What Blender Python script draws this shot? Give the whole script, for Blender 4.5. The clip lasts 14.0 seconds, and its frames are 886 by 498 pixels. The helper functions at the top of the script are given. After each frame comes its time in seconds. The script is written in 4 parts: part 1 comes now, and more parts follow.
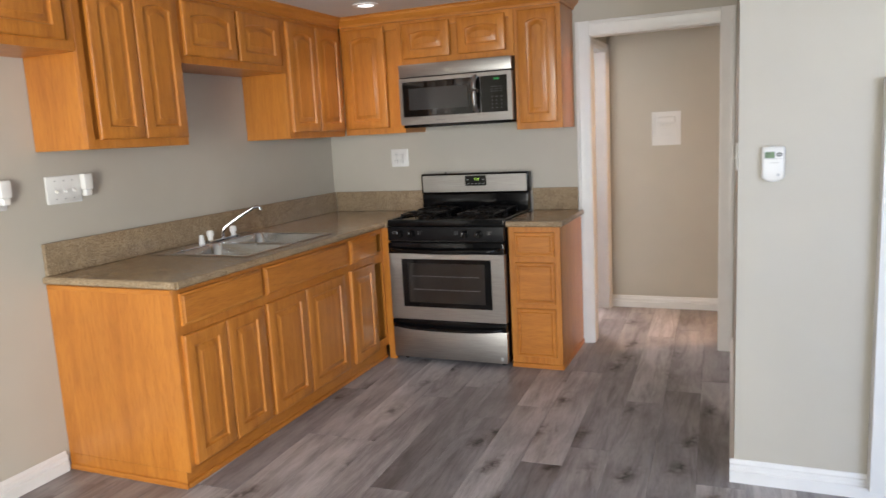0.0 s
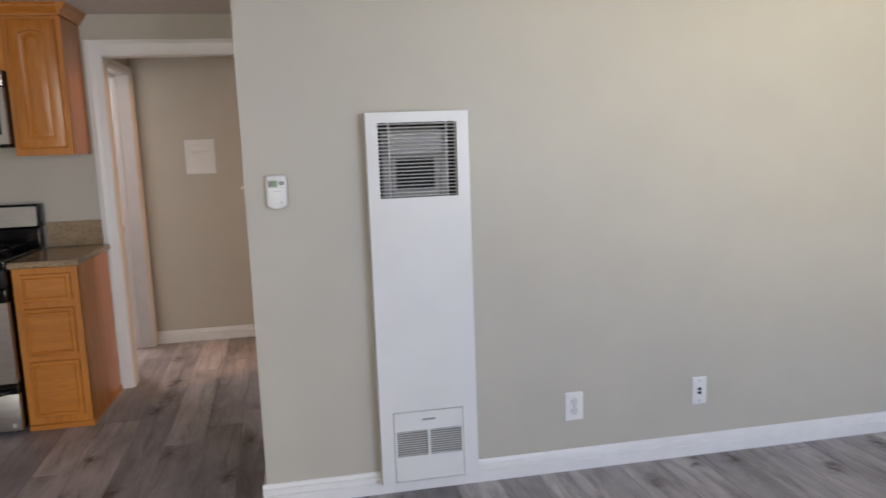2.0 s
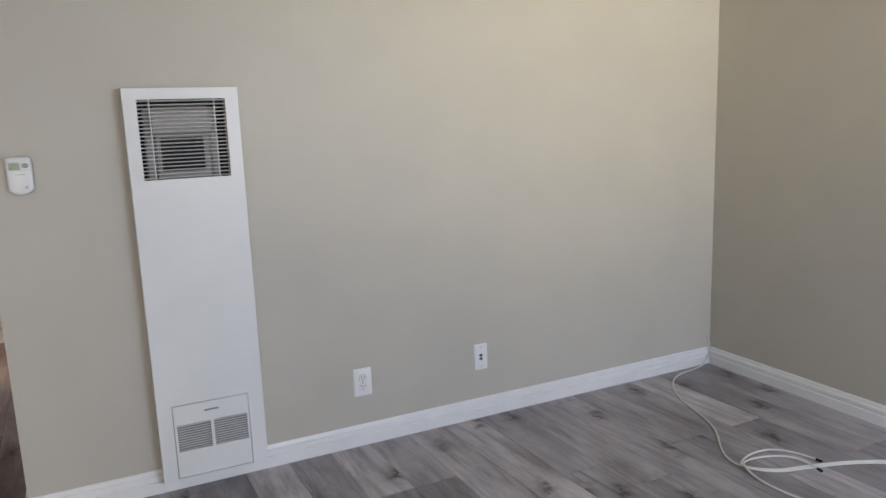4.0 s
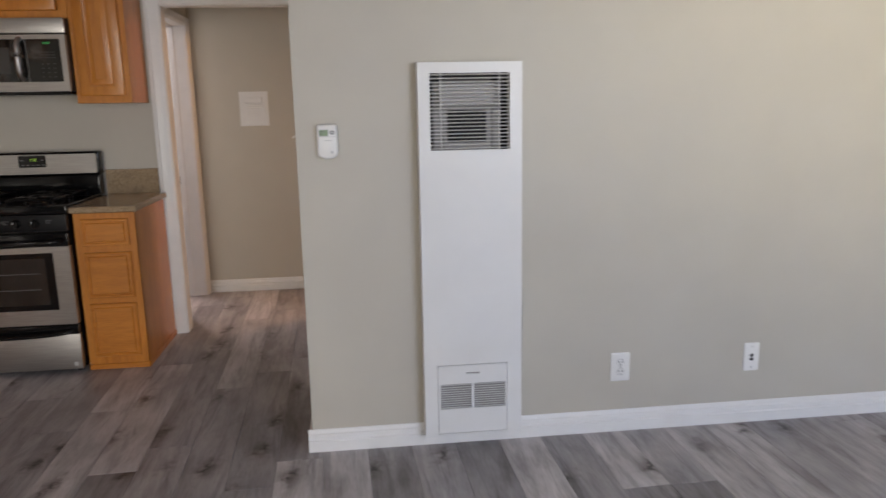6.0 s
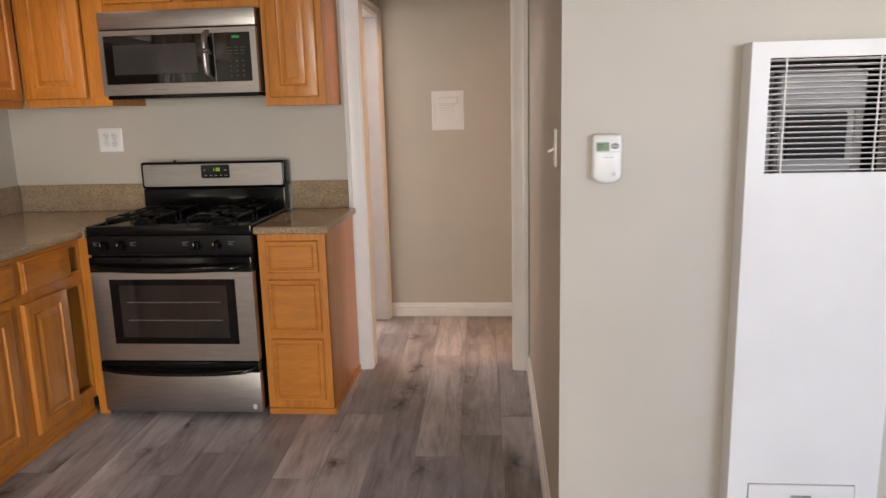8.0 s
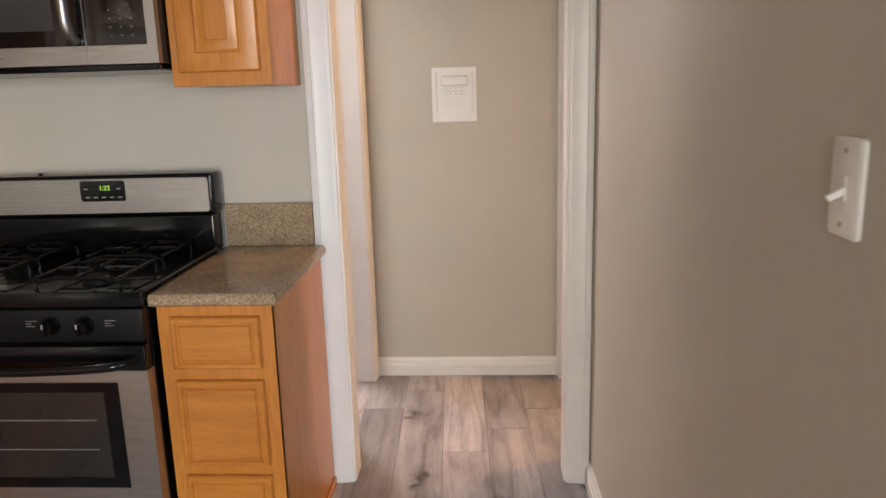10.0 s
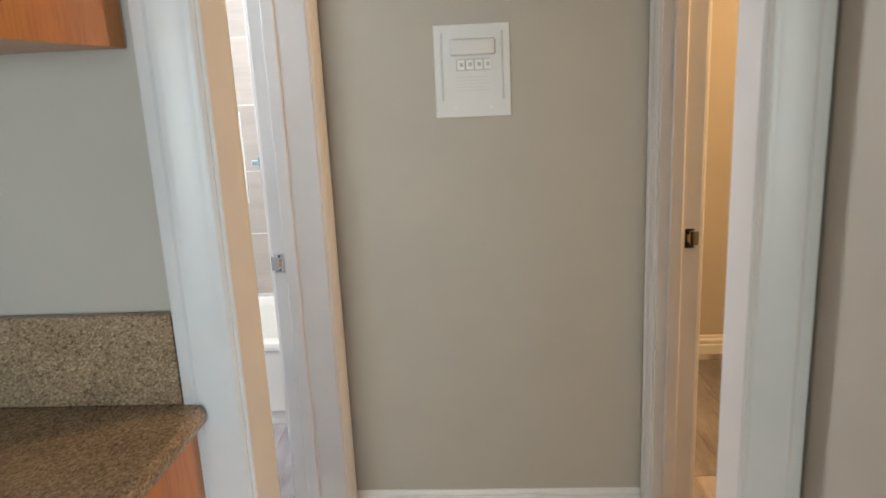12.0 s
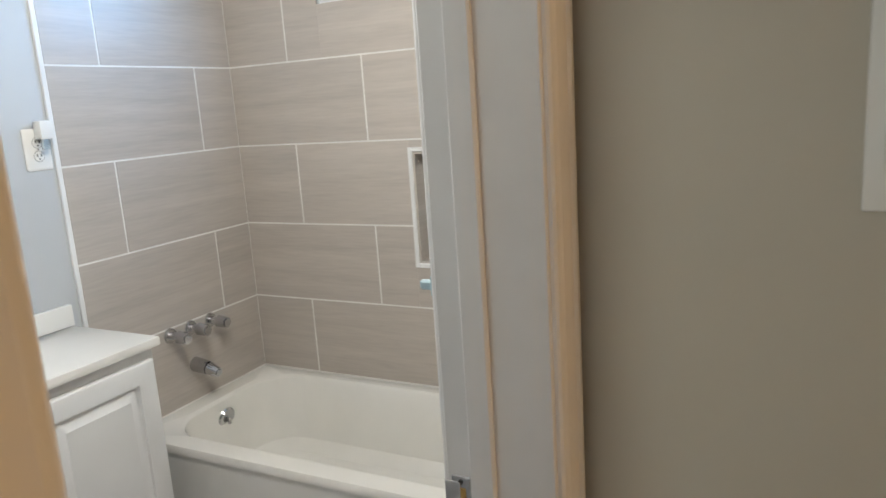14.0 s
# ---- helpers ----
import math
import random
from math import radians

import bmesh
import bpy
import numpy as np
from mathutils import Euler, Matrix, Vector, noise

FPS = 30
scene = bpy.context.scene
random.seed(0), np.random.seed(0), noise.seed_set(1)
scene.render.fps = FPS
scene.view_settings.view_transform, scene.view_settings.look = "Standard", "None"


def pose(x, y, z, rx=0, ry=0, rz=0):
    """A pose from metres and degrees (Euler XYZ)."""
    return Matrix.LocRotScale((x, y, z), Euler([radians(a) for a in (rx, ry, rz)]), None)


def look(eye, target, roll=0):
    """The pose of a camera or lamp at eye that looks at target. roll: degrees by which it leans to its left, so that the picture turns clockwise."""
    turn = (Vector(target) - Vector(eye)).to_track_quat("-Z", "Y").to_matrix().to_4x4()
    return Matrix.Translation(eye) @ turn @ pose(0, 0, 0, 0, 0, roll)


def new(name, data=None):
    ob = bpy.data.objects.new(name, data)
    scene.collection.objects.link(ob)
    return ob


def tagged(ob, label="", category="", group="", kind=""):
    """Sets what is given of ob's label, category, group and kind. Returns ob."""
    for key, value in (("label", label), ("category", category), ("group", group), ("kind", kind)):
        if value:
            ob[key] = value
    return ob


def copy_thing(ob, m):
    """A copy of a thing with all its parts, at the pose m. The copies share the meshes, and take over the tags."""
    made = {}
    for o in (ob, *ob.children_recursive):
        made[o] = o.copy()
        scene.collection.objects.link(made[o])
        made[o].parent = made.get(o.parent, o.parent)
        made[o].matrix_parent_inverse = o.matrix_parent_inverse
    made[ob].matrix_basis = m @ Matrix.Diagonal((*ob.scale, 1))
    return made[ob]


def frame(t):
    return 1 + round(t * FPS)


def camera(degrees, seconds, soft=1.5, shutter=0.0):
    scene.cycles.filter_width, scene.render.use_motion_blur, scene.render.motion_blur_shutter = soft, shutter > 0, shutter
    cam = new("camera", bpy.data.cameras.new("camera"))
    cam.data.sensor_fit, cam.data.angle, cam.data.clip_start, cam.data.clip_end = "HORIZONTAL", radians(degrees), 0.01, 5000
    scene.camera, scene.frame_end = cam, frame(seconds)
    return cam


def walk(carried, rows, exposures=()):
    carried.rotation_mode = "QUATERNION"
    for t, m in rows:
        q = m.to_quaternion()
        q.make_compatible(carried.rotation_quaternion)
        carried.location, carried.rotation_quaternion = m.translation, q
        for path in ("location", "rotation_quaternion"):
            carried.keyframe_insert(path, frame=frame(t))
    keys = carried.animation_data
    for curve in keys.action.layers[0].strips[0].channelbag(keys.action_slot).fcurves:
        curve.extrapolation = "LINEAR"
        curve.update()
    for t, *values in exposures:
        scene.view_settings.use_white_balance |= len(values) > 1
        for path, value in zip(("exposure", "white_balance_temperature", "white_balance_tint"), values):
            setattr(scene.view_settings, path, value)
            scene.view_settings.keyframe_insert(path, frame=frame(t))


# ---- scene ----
cam = camera(63.3, 14.0, soft=1.5, shutter=.25)
PATH = [
    (0, (2.657, -4.651, 1.422), (1.883, -2.834, 1.108), -3.0),
    (0.5, (2.713, -4.615, 1.428), (2.149, -2.718, 1.137), -3.0),
    (1, (2.774, -4.582, 1.416), (2.499, -2.62, 1.143), -2.5),
    (1.5, (2.821, -4.563, 1.427), (2.87, -2.583, 1.149), -2.3),
    (2, (2.861, -4.546, 1.415), (3.222, -2.6, 1.124), -2.1),
    (2.5, (2.915, -4.546, 1.401), (3.536, -2.672, 1.083), -2.0),
    (3, (2.957, -4.556, 1.398), (3.761, -2.758, 1.051), -2.1),
    (3.2, (2.977, -4.568, 1.387), (3.839, -2.798, 1.036), -2.2),
    (5.3, (2.933, -4.601, 1.385), (3.573, -2.742, 1.017), -0.9),
    (5.5, (2.92, -4.592, 1.393), (3.457, -2.703, 1.014), -0.9),
    (6, (2.866, -4.529, 1.381), (3.086, -2.58, 0.989), -1.1),
    (6.5, (2.748, -4.364, 1.385), (2.756, -2.405, 0.985), -1.6),
    (7, (2.627, -4.194, 1.406), (2.505, -2.232, 1.04), -1.6),
    (7.2, (2.598, -4.111, 1.389), (2.432, -2.152, 1.021), -1.7),
    (9.3, (2.345, -2.900, 1.414), (2.161, -0.950, 1.002), -1.4),
    (9.5, (2.330, -2.763, 1.41), (2.154, -0.814, 0.994), -1.5),
    (10, (2.234, -2.392, 1.389), (2.118, -0.44, 0.966), -1.6),
    (10.5, (2.204, -2.056, 1.371), (2.097, -0.104, 0.95), -2.1),
    (11, (2.205, -1.7, 1.38), (2.134, 0.248, 0.934), -2.1),
    (11.5, (2.147, -1.352, 1.4), (2.103, 0.597, 0.954), -2.2),
    (12, (2.135, -1.017, 1.369), (2.007, 0.924, 0.904), -2.7),
    (12.5, (2.092, -0.645, 1.339), (1.871, 1.285, 0.863), -2.9),
    (13, (1.983, -0.321, 1.376), (1.623, 1.587, 0.896), -3.3),
    (13.5, (1.982, -0.049, 1.382), (1.302, 1.778, 0.937), -4.0),
    (14, (1.949, 0.135, 1.402), (1.046, 1.875, 1.003), -3.8),
]
EXPOSURE = [(0, -.06, 6150, 17), (.5, -.40, 6150, 18), (1, -.64, 6200, 20), (1.5, -.72, 6250, 21), (3, -.92, 6350, 20), (5.3, -.94, 6350, 20), (6.5, -.68, 6550, 22), (7.2, -.42, 6650, 22), (9.3, -.12, 6750, 24),
            (9.9, .02, 6500, 21), (10.5, .10, 5850, 10), (11, .0, 5750, 8), (12, -.26, 5750, 8), (12.5, -.40, 5850, 11), (13, -.66, 5950, 9), (13.5, -.84, 6100, 7), (14, -1.08, 6100, 6)]
walk(cam, [(t, look(eye, target, roll)) for t, eye, target, roll in PATH], EXPOSURE)

# ---------------------------------------------------------------- light
world = bpy.data.worlds.new("world")
scene.world = world
world.use_nodes = True
wn = world.node_tree
sky = wn.nodes.new("ShaderNodeTexSky")
sky.sky_type = 'NISHITA'
sky.sun_disc = False
sky.sun_elevation, sky.sun_rotation = radians(58), radians(200)
wn.links.new(sky.outputs[0], wn.nodes["Background"].inputs[0])
wn.nodes["Background"].inputs[1].default_value = 0.12


def lamp(name, kind, m, energy, color=(1, 1, 1), **settings):
    data = bpy.data.lights.new(name, kind)
    data.energy, data.color = energy, color
    for key, value in settings.items():
        if key == "size":
            data.shape, data.size, data.size_y = 'RECTANGLE', value[0], value[1]
        if key == "spread":
            data.spread = value
        if key == "angle":
            data.angle = value
        if key == "radius":
            data.shadow_soft_size = value
    ob = new(name, data)
    ob.matrix_world = m
    return ob


lamp("sun", 'SUN', look((0, -5, 9), (1.0, 0, 0)), 3.0, (1, .95, .88), angle=radians(.5))
lamp("window_daylight", 'AREA', look((4.80, -6.45, 1.5), (5.6, -2.0, -1.0)), 116, (.66, .81, 1.0), size=(1.85, 1.1), spread=radians(160))
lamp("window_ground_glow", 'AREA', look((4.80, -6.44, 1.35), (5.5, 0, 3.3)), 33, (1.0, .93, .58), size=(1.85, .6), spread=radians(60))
lamp("entry_daylight", 'AREA', look((1.85, -6.45, 1.05), (-.10, -1.7, 1.10)), 60, (.99, 1.0, .85), size=(.9, 2.0), spread=radians(100))
lamp("kitchen_downlight", 'AREA', look((.54, -.67, 2.200), (.54, -.67, 0)), 1.6, (1.0, .90, .76), size=(.085, .085), spread=radians(110))
lamp("bath_daylight", 'AREA', look((.66, 2.42, 1.94), (-.1, 1.66, 1.62)), 7, (.20, .52, 1.0), size=(.55, .26), spread=radians(100))
lamp("side_room_bulb", 'POINT', pose(3.75, .86, 2.02), 96, (1.0, .56, .22), radius=.08)
# added point light to brighten the bathroom, with no visible fitting
lamp("bath_fill", 'POINT', pose(1.12, 1.10, 2.08), 88, (1.0, .93, .84), radius=.12)

# ---------------------------------------------------------------- materials


def nodes_of(name):
    m = bpy.data.materials.new(name)
    m.use_nodes = True
    nt = m.node_tree
    return m, nt, nt.nodes["Principled BSDF"]


def coords(nt, scale=(1, 1, 1), shift=False):
    tc = nt.nodes.new("ShaderNodeTexCoord")
    mp = nt.nodes.new("ShaderNodeMapping")
    mp.inputs["Scale"].default_value = scale
    src = tc.outputs["Object"]
    if shift:
        info = nt.nodes.new("ShaderNodeObjectInfo")
        mul = nt.nodes.new("ShaderNodeMath")
        mul.operation = 'MULTIPLY'
        mul.inputs[1].default_value = 53.0
        nt.links.new(info.outputs["Random"], mul.inputs[0])
        add = nt.nodes.new("ShaderNodeVectorMath")
        nt.links.new(src, add.inputs[0])
        nt.links.new(mul.outputs[0], add.inputs[1])
        src = add.outputs[0]
    nt.links.new(src, mp.inputs["Vector"])
    return mp.outputs[0]


def noise_tex(nt, vec, scale, detail=4, rough=.55, dist=0.0):
    n = nt.nodes.new("ShaderNodeTexNoise")
    n.inputs["Scale"].default_value = scale
    n.inputs["Detail"].default_value = detail
    n.inputs["Roughness"].default_value = rough
    n.inputs["Distortion"].default_value = dist
    nt.links.new(vec, n.inputs["Vector"])
    return n.outputs["Fac"]


def ramp(nt, fac, stops):
    r = nt.nodes.new("ShaderNodeValToRGB")
    els = r.color_ramp.elements
    while len(els) < len(stops):
        els.new(.5)
    for e, (p, c) in zip(els, stops):
        e.position, e.color = p, (*c, 1)
    nt.links.new(fac, r.inputs[0])
    return r.outputs[0]


def mix(nt, fac, a, b, kind='MIX'):
    m = nt.nodes.new("ShaderNodeMix")
    m.data_type, m.blend_type = 'RGBA', kind
    for sock, v in ((m.inputs[0], fac), (m.inputs[6], a), (m.inputs[7], b)):
        if isinstance(v, (int, float)):
            sock.default_value = v
        elif isinstance(v, tuple):
            sock.default_value = (*v, 1)
        else:
            nt.links.new(v, sock)
    return m.outputs[2]


def bump(nt, bsdf, fac, strength, dist=.002):
    b = nt.nodes.new("ShaderNodeBump")
    b.inputs["Strength"].default_value = strength
    b.inputs["Distance"].default_value = dist
    nt.links.new(fac, b.inputs["Height"])
    nt.links.new(b.outputs[0], bsdf.inputs["Normal"])


def tone(c, k):
    return tuple(min(1, v * k) for v in c)


def plain(name, c, rough=.5, metal=0.0, var=.08, scale=6, fine=180, bumps=.1, rvar=.08, spec=.5):
    """Paint, enamel, plastic or metal with soft blotches, fine grain and a slightly uneven gloss."""
    m, nt, b = nodes_of(name)
    v = coords(nt)
    big = noise_tex(nt, v, scale, 3)
    small = noise_tex(nt, v, fine, 2)
    col = ramp(nt, big, [(.3, tone(c, 1 - var)), (.7, tone(c, 1 + var))])
    nt.links.new(col, b.inputs["Base Color"])
    mr = nt.nodes.new("ShaderNodeMapRange")
    mr.inputs[3].default_value, mr.inputs[4].default_value = max(.02, rough - rvar), rough + rvar
    nt.links.new(big, mr.inputs[0])
    nt.links.new(mr.outputs[0], b.inputs["Roughness"])
    b.inputs["Metallic"].default_value = metal
    b.inputs["Specular IOR Level"].default_value = spec
    if bumps:
        bump(nt, b, small, bumps, .0012)
    return m


def oak(name, grain):
    """Honey-stained oak; grain is the axis along which the fibres run."""
    m, nt, b = nodes_of(name)
    sc = [1.0, 1.0, 1.0]
    sc["xyz".index(grain)] = .07
    v = coords(nt, tuple(sc), True)
    band = noise_tex(nt, v, 16, 5, .6, 1.2)
    pore = noise_tex(nt, v, 230, 3, .6)
    wide = noise_tex(nt, coords(nt), 2.2, 2)
    c1 = ramp(nt, band, [(.22, (.42, .140, .016)), (.5, (.54, .198, .026)), (.78, (.62, .247, .038))])
    c2 = ramp(nt, pore, [(.34, (.72, .62, .54)), (.50, (1, 1, 1))])
    ring = nt.nodes.new("ShaderNodeMath")
    ring.operation = 'MULTIPLY'
    ring.inputs[1].default_value = 15.0
    nt.links.new(noise_tex(nt, coords(nt, tuple(.16 if k < .5 else 1.0 for k in sc), True), 4.5, 1, .4, .2), ring.inputs[0])
    saw = nt.nodes.new("ShaderNodeMath")
    saw.operation = 'FRACT'
    nt.links.new(ring.outputs[0], saw.inputs[0])
    c4 = ramp(nt, saw.outputs[0], [(0, (.74, .66, .58)), (.16, (.93, .90, .87)), (.55, (1.06, 1.06, 1.06)), (.93, (1.0, .98, .96)), (1, (.74, .66, .58))])
    c3 = ramp(nt, wide, [(.3, (.88, .86, .84)), (.7, (1.05, 1.05, 1.05))])
    col = mix(nt, .24, mix(nt, 1.0, mix(nt, .6, c1, c2, 'MULTIPLY'), c3, 'MULTIPLY'), c4, 'MULTIPLY')
    nt.links.new(col, b.inputs["Base Color"])
    b.inputs["Roughness"].default_value = .36
    b.inputs["Coat Weight"].default_value = .25
    b.inputs["Coat Roughness"].default_value = .22
    bump(nt, b, pore, .12, .0008)
    return m


def make_granite():
    m, nt, b = nodes_of("granite")
    v = coords(nt)
    vo = nt.nodes.new("ShaderNodeTexVoronoi")
    vo.inputs["Scale"].default_value = 330
    nt.links.new(v, vo.inputs["Vector"])
    sep = nt.nodes.new("ShaderNodeSeparateColor")
    nt.links.new(vo.outputs["Color"], sep.inputs[0])
    grains = ramp(nt, sep.outputs[0], [(.0, (.12, .092, .062)), (.12, (.19, .148, .096)), (.3, (.25, .198, .132)), (.62, (.285, .23, .155)), (.86, (.34, .28, .20)), (1, (.42, .37, .285))])
    cloud = ramp(nt, noise_tex(nt, v, 14, 4), [(.3, (.98, .88, .79)), (.7, (1.34, 1.21, 1.07))])
    nt.links.new(mix(nt, 1.0, grains, cloud, 'MULTIPLY'), b.inputs["Base Color"])
    b.inputs["Roughness"].default_value = .16
    return m


def make_plank():
    m, nt, b = nodes_of("vinyl_plank")
    v = coords(nt, (1, .10, 1), True)
    info = nt.nodes.new("ShaderNodeObjectInfo")
    grain = noise_tex(nt, v, 13, 6, .60, 1.6)
    fine = noise_tex(nt, v, 150, 3, .6)
    cloud = noise_tex(nt, coords(nt, (1, .35, 1), True), 5.0, 4, .6)
    base = ramp(nt, info.outputs["Random"], [(0, (.228, .216, .227)), (.4, (.322, .306, .320)), (.75, (.406, .386, .399)), (1, (.485, .463, .474))])
    g = ramp(nt, grain, [(.28, (.52, .495, .49)), (.50, (1, 1, 1)), (.74, (1.28, 1.26, 1.24))])
    f = ramp(nt, fine, [(.33, (.88, .87, .86)), (.55, (1.03, 1.03, 1.03))])
    cl = ramp(nt, cloud, [(.30, (.62, .59, .585)), (.5, (.98, .97, .97)), (.72, (1.30, 1.28, 1.27))])
    vk = nt.nodes.new("ShaderNodeTexVoronoi")
    vk.inputs["Scale"].default_value = 3.6
    vk.voronoi_dimensions = '2D'
    warp = nt.nodes.new("ShaderNodeVectorMath")
    warp.operation = 'ADD'
    nt.links.new(coords(nt, (1, .55, 1), True), warp.inputs[0])
    wob = ramp(nt, noise_tex(nt, coords(nt, (1, 1, 1), True), 18, 3), [(0, (0, 0, 0)), (1, (.13, .13, .13))])
    nt.links.new(wob, warp.inputs[1])
    nt.links.new(warp.outputs[0], vk.inputs["Vector"])
    knot = ramp(nt, vk.outputs["Distance"], [(.03, (.16, .145, .14)), (.06, (.46, .43, .415)), (.15, (.84, .83, .82)), (.26, (1, 1, 1))])
    some = nt.nodes.new("ShaderNodeSeparateColor")
    nt.links.new(vk.outputs["Color"], some.inputs[0])
    knot = mix(nt, ramp(nt, some.outputs[0], [(.15, (0, 0, 0)), (.55, (1, 1, 1))]), (1.0, 1.0, 1.0), knot)
    col = mix(nt, 1.0, mix(nt, 1.0, mix(nt, 1.0, mix(nt, 1.0, base, g, 'MULTIPLY'), f, 'MULTIPLY'), cl, 'MULTIPLY'), knot, 'MULTIPLY')
    nt.links.new(col, b.inputs["Base Color"])
    rr = nt.nodes.new("ShaderNodeMapRange")
    rr.inputs[3].default_value, rr.inputs[4].default_value = .34, .52
    nt.links.new(grain, rr.inputs[0])
    nt.links.new(rr.outputs[0], b.inputs["Roughness"])
    bump(nt, b, fine, .18, .0008)
    return m


def make_tile(name, c):
    m, nt, b = nodes_of(name)
    v = coords(nt, (.07, .07, 1), True)
    streak = noise_tex(nt, v, 17, 5, .6, .5)
    fine = noise_tex(nt, v, 130, 3)
    info = nt.nodes.new("ShaderNodeObjectInfo")
    a = ramp(nt, streak, [(.28, tone(c, .89)), (.5, c), (.74, tone(c, 1.11))])
    d = ramp(nt, fine, [(.35, (.955, .955, .955)), (.6, (1.02, 1.02, 1.02))])
    e = ramp(nt, info.outputs["Random"], [(0, (.94, .94, .94)), (1, (1.05, 1.04, 1.03))])
    nt.links.new(mix(nt, 1.0, mix(nt, 1.0, a, d, 'MULTIPLY'), e, 'MULTIPLY'), b.inputs["Base Color"])
    b.inputs["Roughness"].default_value = .33
    bump(nt, b, streak, .06, .001)
    return m


def make_steel():
    m, nt, b = nodes_of("brushed_steel")
    v = coords(nt, (.02, 1, 1))
    br = noise_tex(nt, v, 420, 3)
    wide = noise_tex(nt, coords(nt), 3.0, 2)
    nt.links.new(ramp(nt, br, [(.3, (.33, .318, .305)), (.7, (.44, .425, .41))]), b.inputs["Base Color"])
    b.inputs["Metallic"].default_value = 1.0
    mr = nt.nodes.new("ShaderNodeMapRange")
    mr.inputs[3].default_value, mr.inputs[4].default_value = .30, .42
    nt.links.new(wide, mr.inputs[0])
    nt.links.new(mr.outputs[0], b.inputs["Roughness"])
    bump(nt, b, br, .05, .0004)
    return m


def make_glass(name, rough=.03, tint=(.9, .95, .95)):
    m, nt, b = nodes_of(name)
    b.inputs["Base Color"].default_value = (*tint, 1)
    b.inputs["Roughness"].default_value = rough
    b.inputs["Transmission Weight"].default_value = 1.0
    b.inputs["IOR"].default_value = 1.45
    return m


def glow(name, c, s):
    m, nt, b = nodes_of(name)
    b.inputs["Base Color"].default_value = (*tone(c, .3), 1)
    b.inputs["Emission Color"].default_value = (*c, 1)
    b.inputs["Emission Strength"].default_value = s
    return m


WALL = plain("wall_paint", (.50, .465, .395), .50, var=.035, scale=2.5, fine=140, bumps=.16, rvar=.05)
BATHWALL = plain("bath_paint", (.50, .515, .525), .45, var=.03, scale=3, fine=140, bumps=.14)
CEIL = plain("ceiling_paint", (.72, .70, .68), .8, var=.03, scale=2, fine=90, bumps=.35)
TRIM = plain("white_trim", (.78, .77, .75), .32, var=.03, scale=9, bumps=.06)
OAK_Z, OAK_X, OAK_Y = oak("oak_upright", "z"), oak("oak_lengthwise", "x"), oak("oak_crosswise", "y")
GRANITE = make_granite()
PLANK = make_plank()
SUBFLOOR = plain("subfloor", (.03, .027, .026), .8)
STEEL = make_steel()
SINKSTEEL = plain("sink_steel", (.55, .55, .54), .24, 1.0, var=.05, scale=20, bumps=.04)
CHROME = plain("chrome", (.54, .54, .55), .04, 1.0, var=.03, bumps=0, rvar=.015)
BLACK = plain("black_enamel", (.004, .004, .0045), .12, var=.1, bumps=.03, rvar=.04, spec=.26)
BLACKPL = plain("black_plastic", (.006, .006, .007), .34, var=.1, bumps=.1, spec=.16)
IRON = plain("cast_iron", (.004, .004, .0045), .32, var=.15, bumps=.25, spec=.22)
DARKGLASS = plain("dark_glass", (.006, .0055, .005), .05, var=.05, bumps=0, rvar=.01)
OVENGLASS = plain("oven_glass", (.022, .019, .017), .06, var=.25, scale=5, bumps=0, rvar=.02)
GREYMESH = plain("microwave_screen", (.035, .034, .033), .12, var=.05, bumps=0, rvar=.03)
WHITEMETAL = plain("white_enamel", (.74, .735, .72), .38, var=.03, scale=4, bumps=.05)
GREYMETAL = plain("grey_louver", (.30, .285, .275), .5, .2, var=.08)
LOUVER = plain("louver_enamel", (.70, .68, .66), .35, var=.06)
# near-black that puts the shade inside the furnace into the colour
DARKHOLE = plain("furnace_inner_shade", (.010, .009, .009), .8)
WHITEPL = plain("white_plastic", (.80, .79, .76), .30, var=.02, bumps=.02)
SLOT = plain("socket_slot", (.035, .032, .03), .6)
INK = plain("grey_ink", (.34, .33, .32), .6)
PALEINK = plain("pale_ink", (.55, .55, .55), .5)
LCD = plain("green_lcd", (.20, .29, .17), .22)
FAINT = plain("faint_print", (.60, .59, .57), .5)
DIMINK = plain("dim_print", (.085, .085, .085), .5)
BUTTON = plain("button_grey", (.22, .22, .21), .45)
HAZE = plain("worn_print", (.24, .24, .24), .5)
TUBWHITE = plain("tub_enamel", (.82, .80, .75), .12, var=.02, bumps=0, rvar=.03)
TILE = make_tile("wall_tile", (.48, .435, .39))
GROUT = plain("grout", (.80, .785, .75), .8, fine=300, bumps=.3)
MOSAIC = make_tile("mosaic_stone", (.70, .69, .68))
MOSAICBLUE = make_tile("mosaic_blue", (.42, .56, .62))
CABLE = plain("cable_jacket", (.66, .64, .58), .45)
VINYLWHITE = plain("white_vinyl", (.78, .78, .77), .35)
GLASS = make_glass("window_glass")
FROST = make_glass("frosted_glass", .35)
KNOBGLASS = make_glass("clear_acrylic", .05)
BRASS = plain("brass", (.62, .42, .16), .3, 1.0)
GREEN = glow("green_digits", (.55, 1.0, .10), .8)
DIMGREEN = glow("dim_green_digits", (.05, .8, .15), .16)
LAMPGLOW = glow("warm_bulb_lens", (1.0, .93, .82), 2.5)

# ---------------------------------------------------------------- mesh helpers
ORIGIN = {}


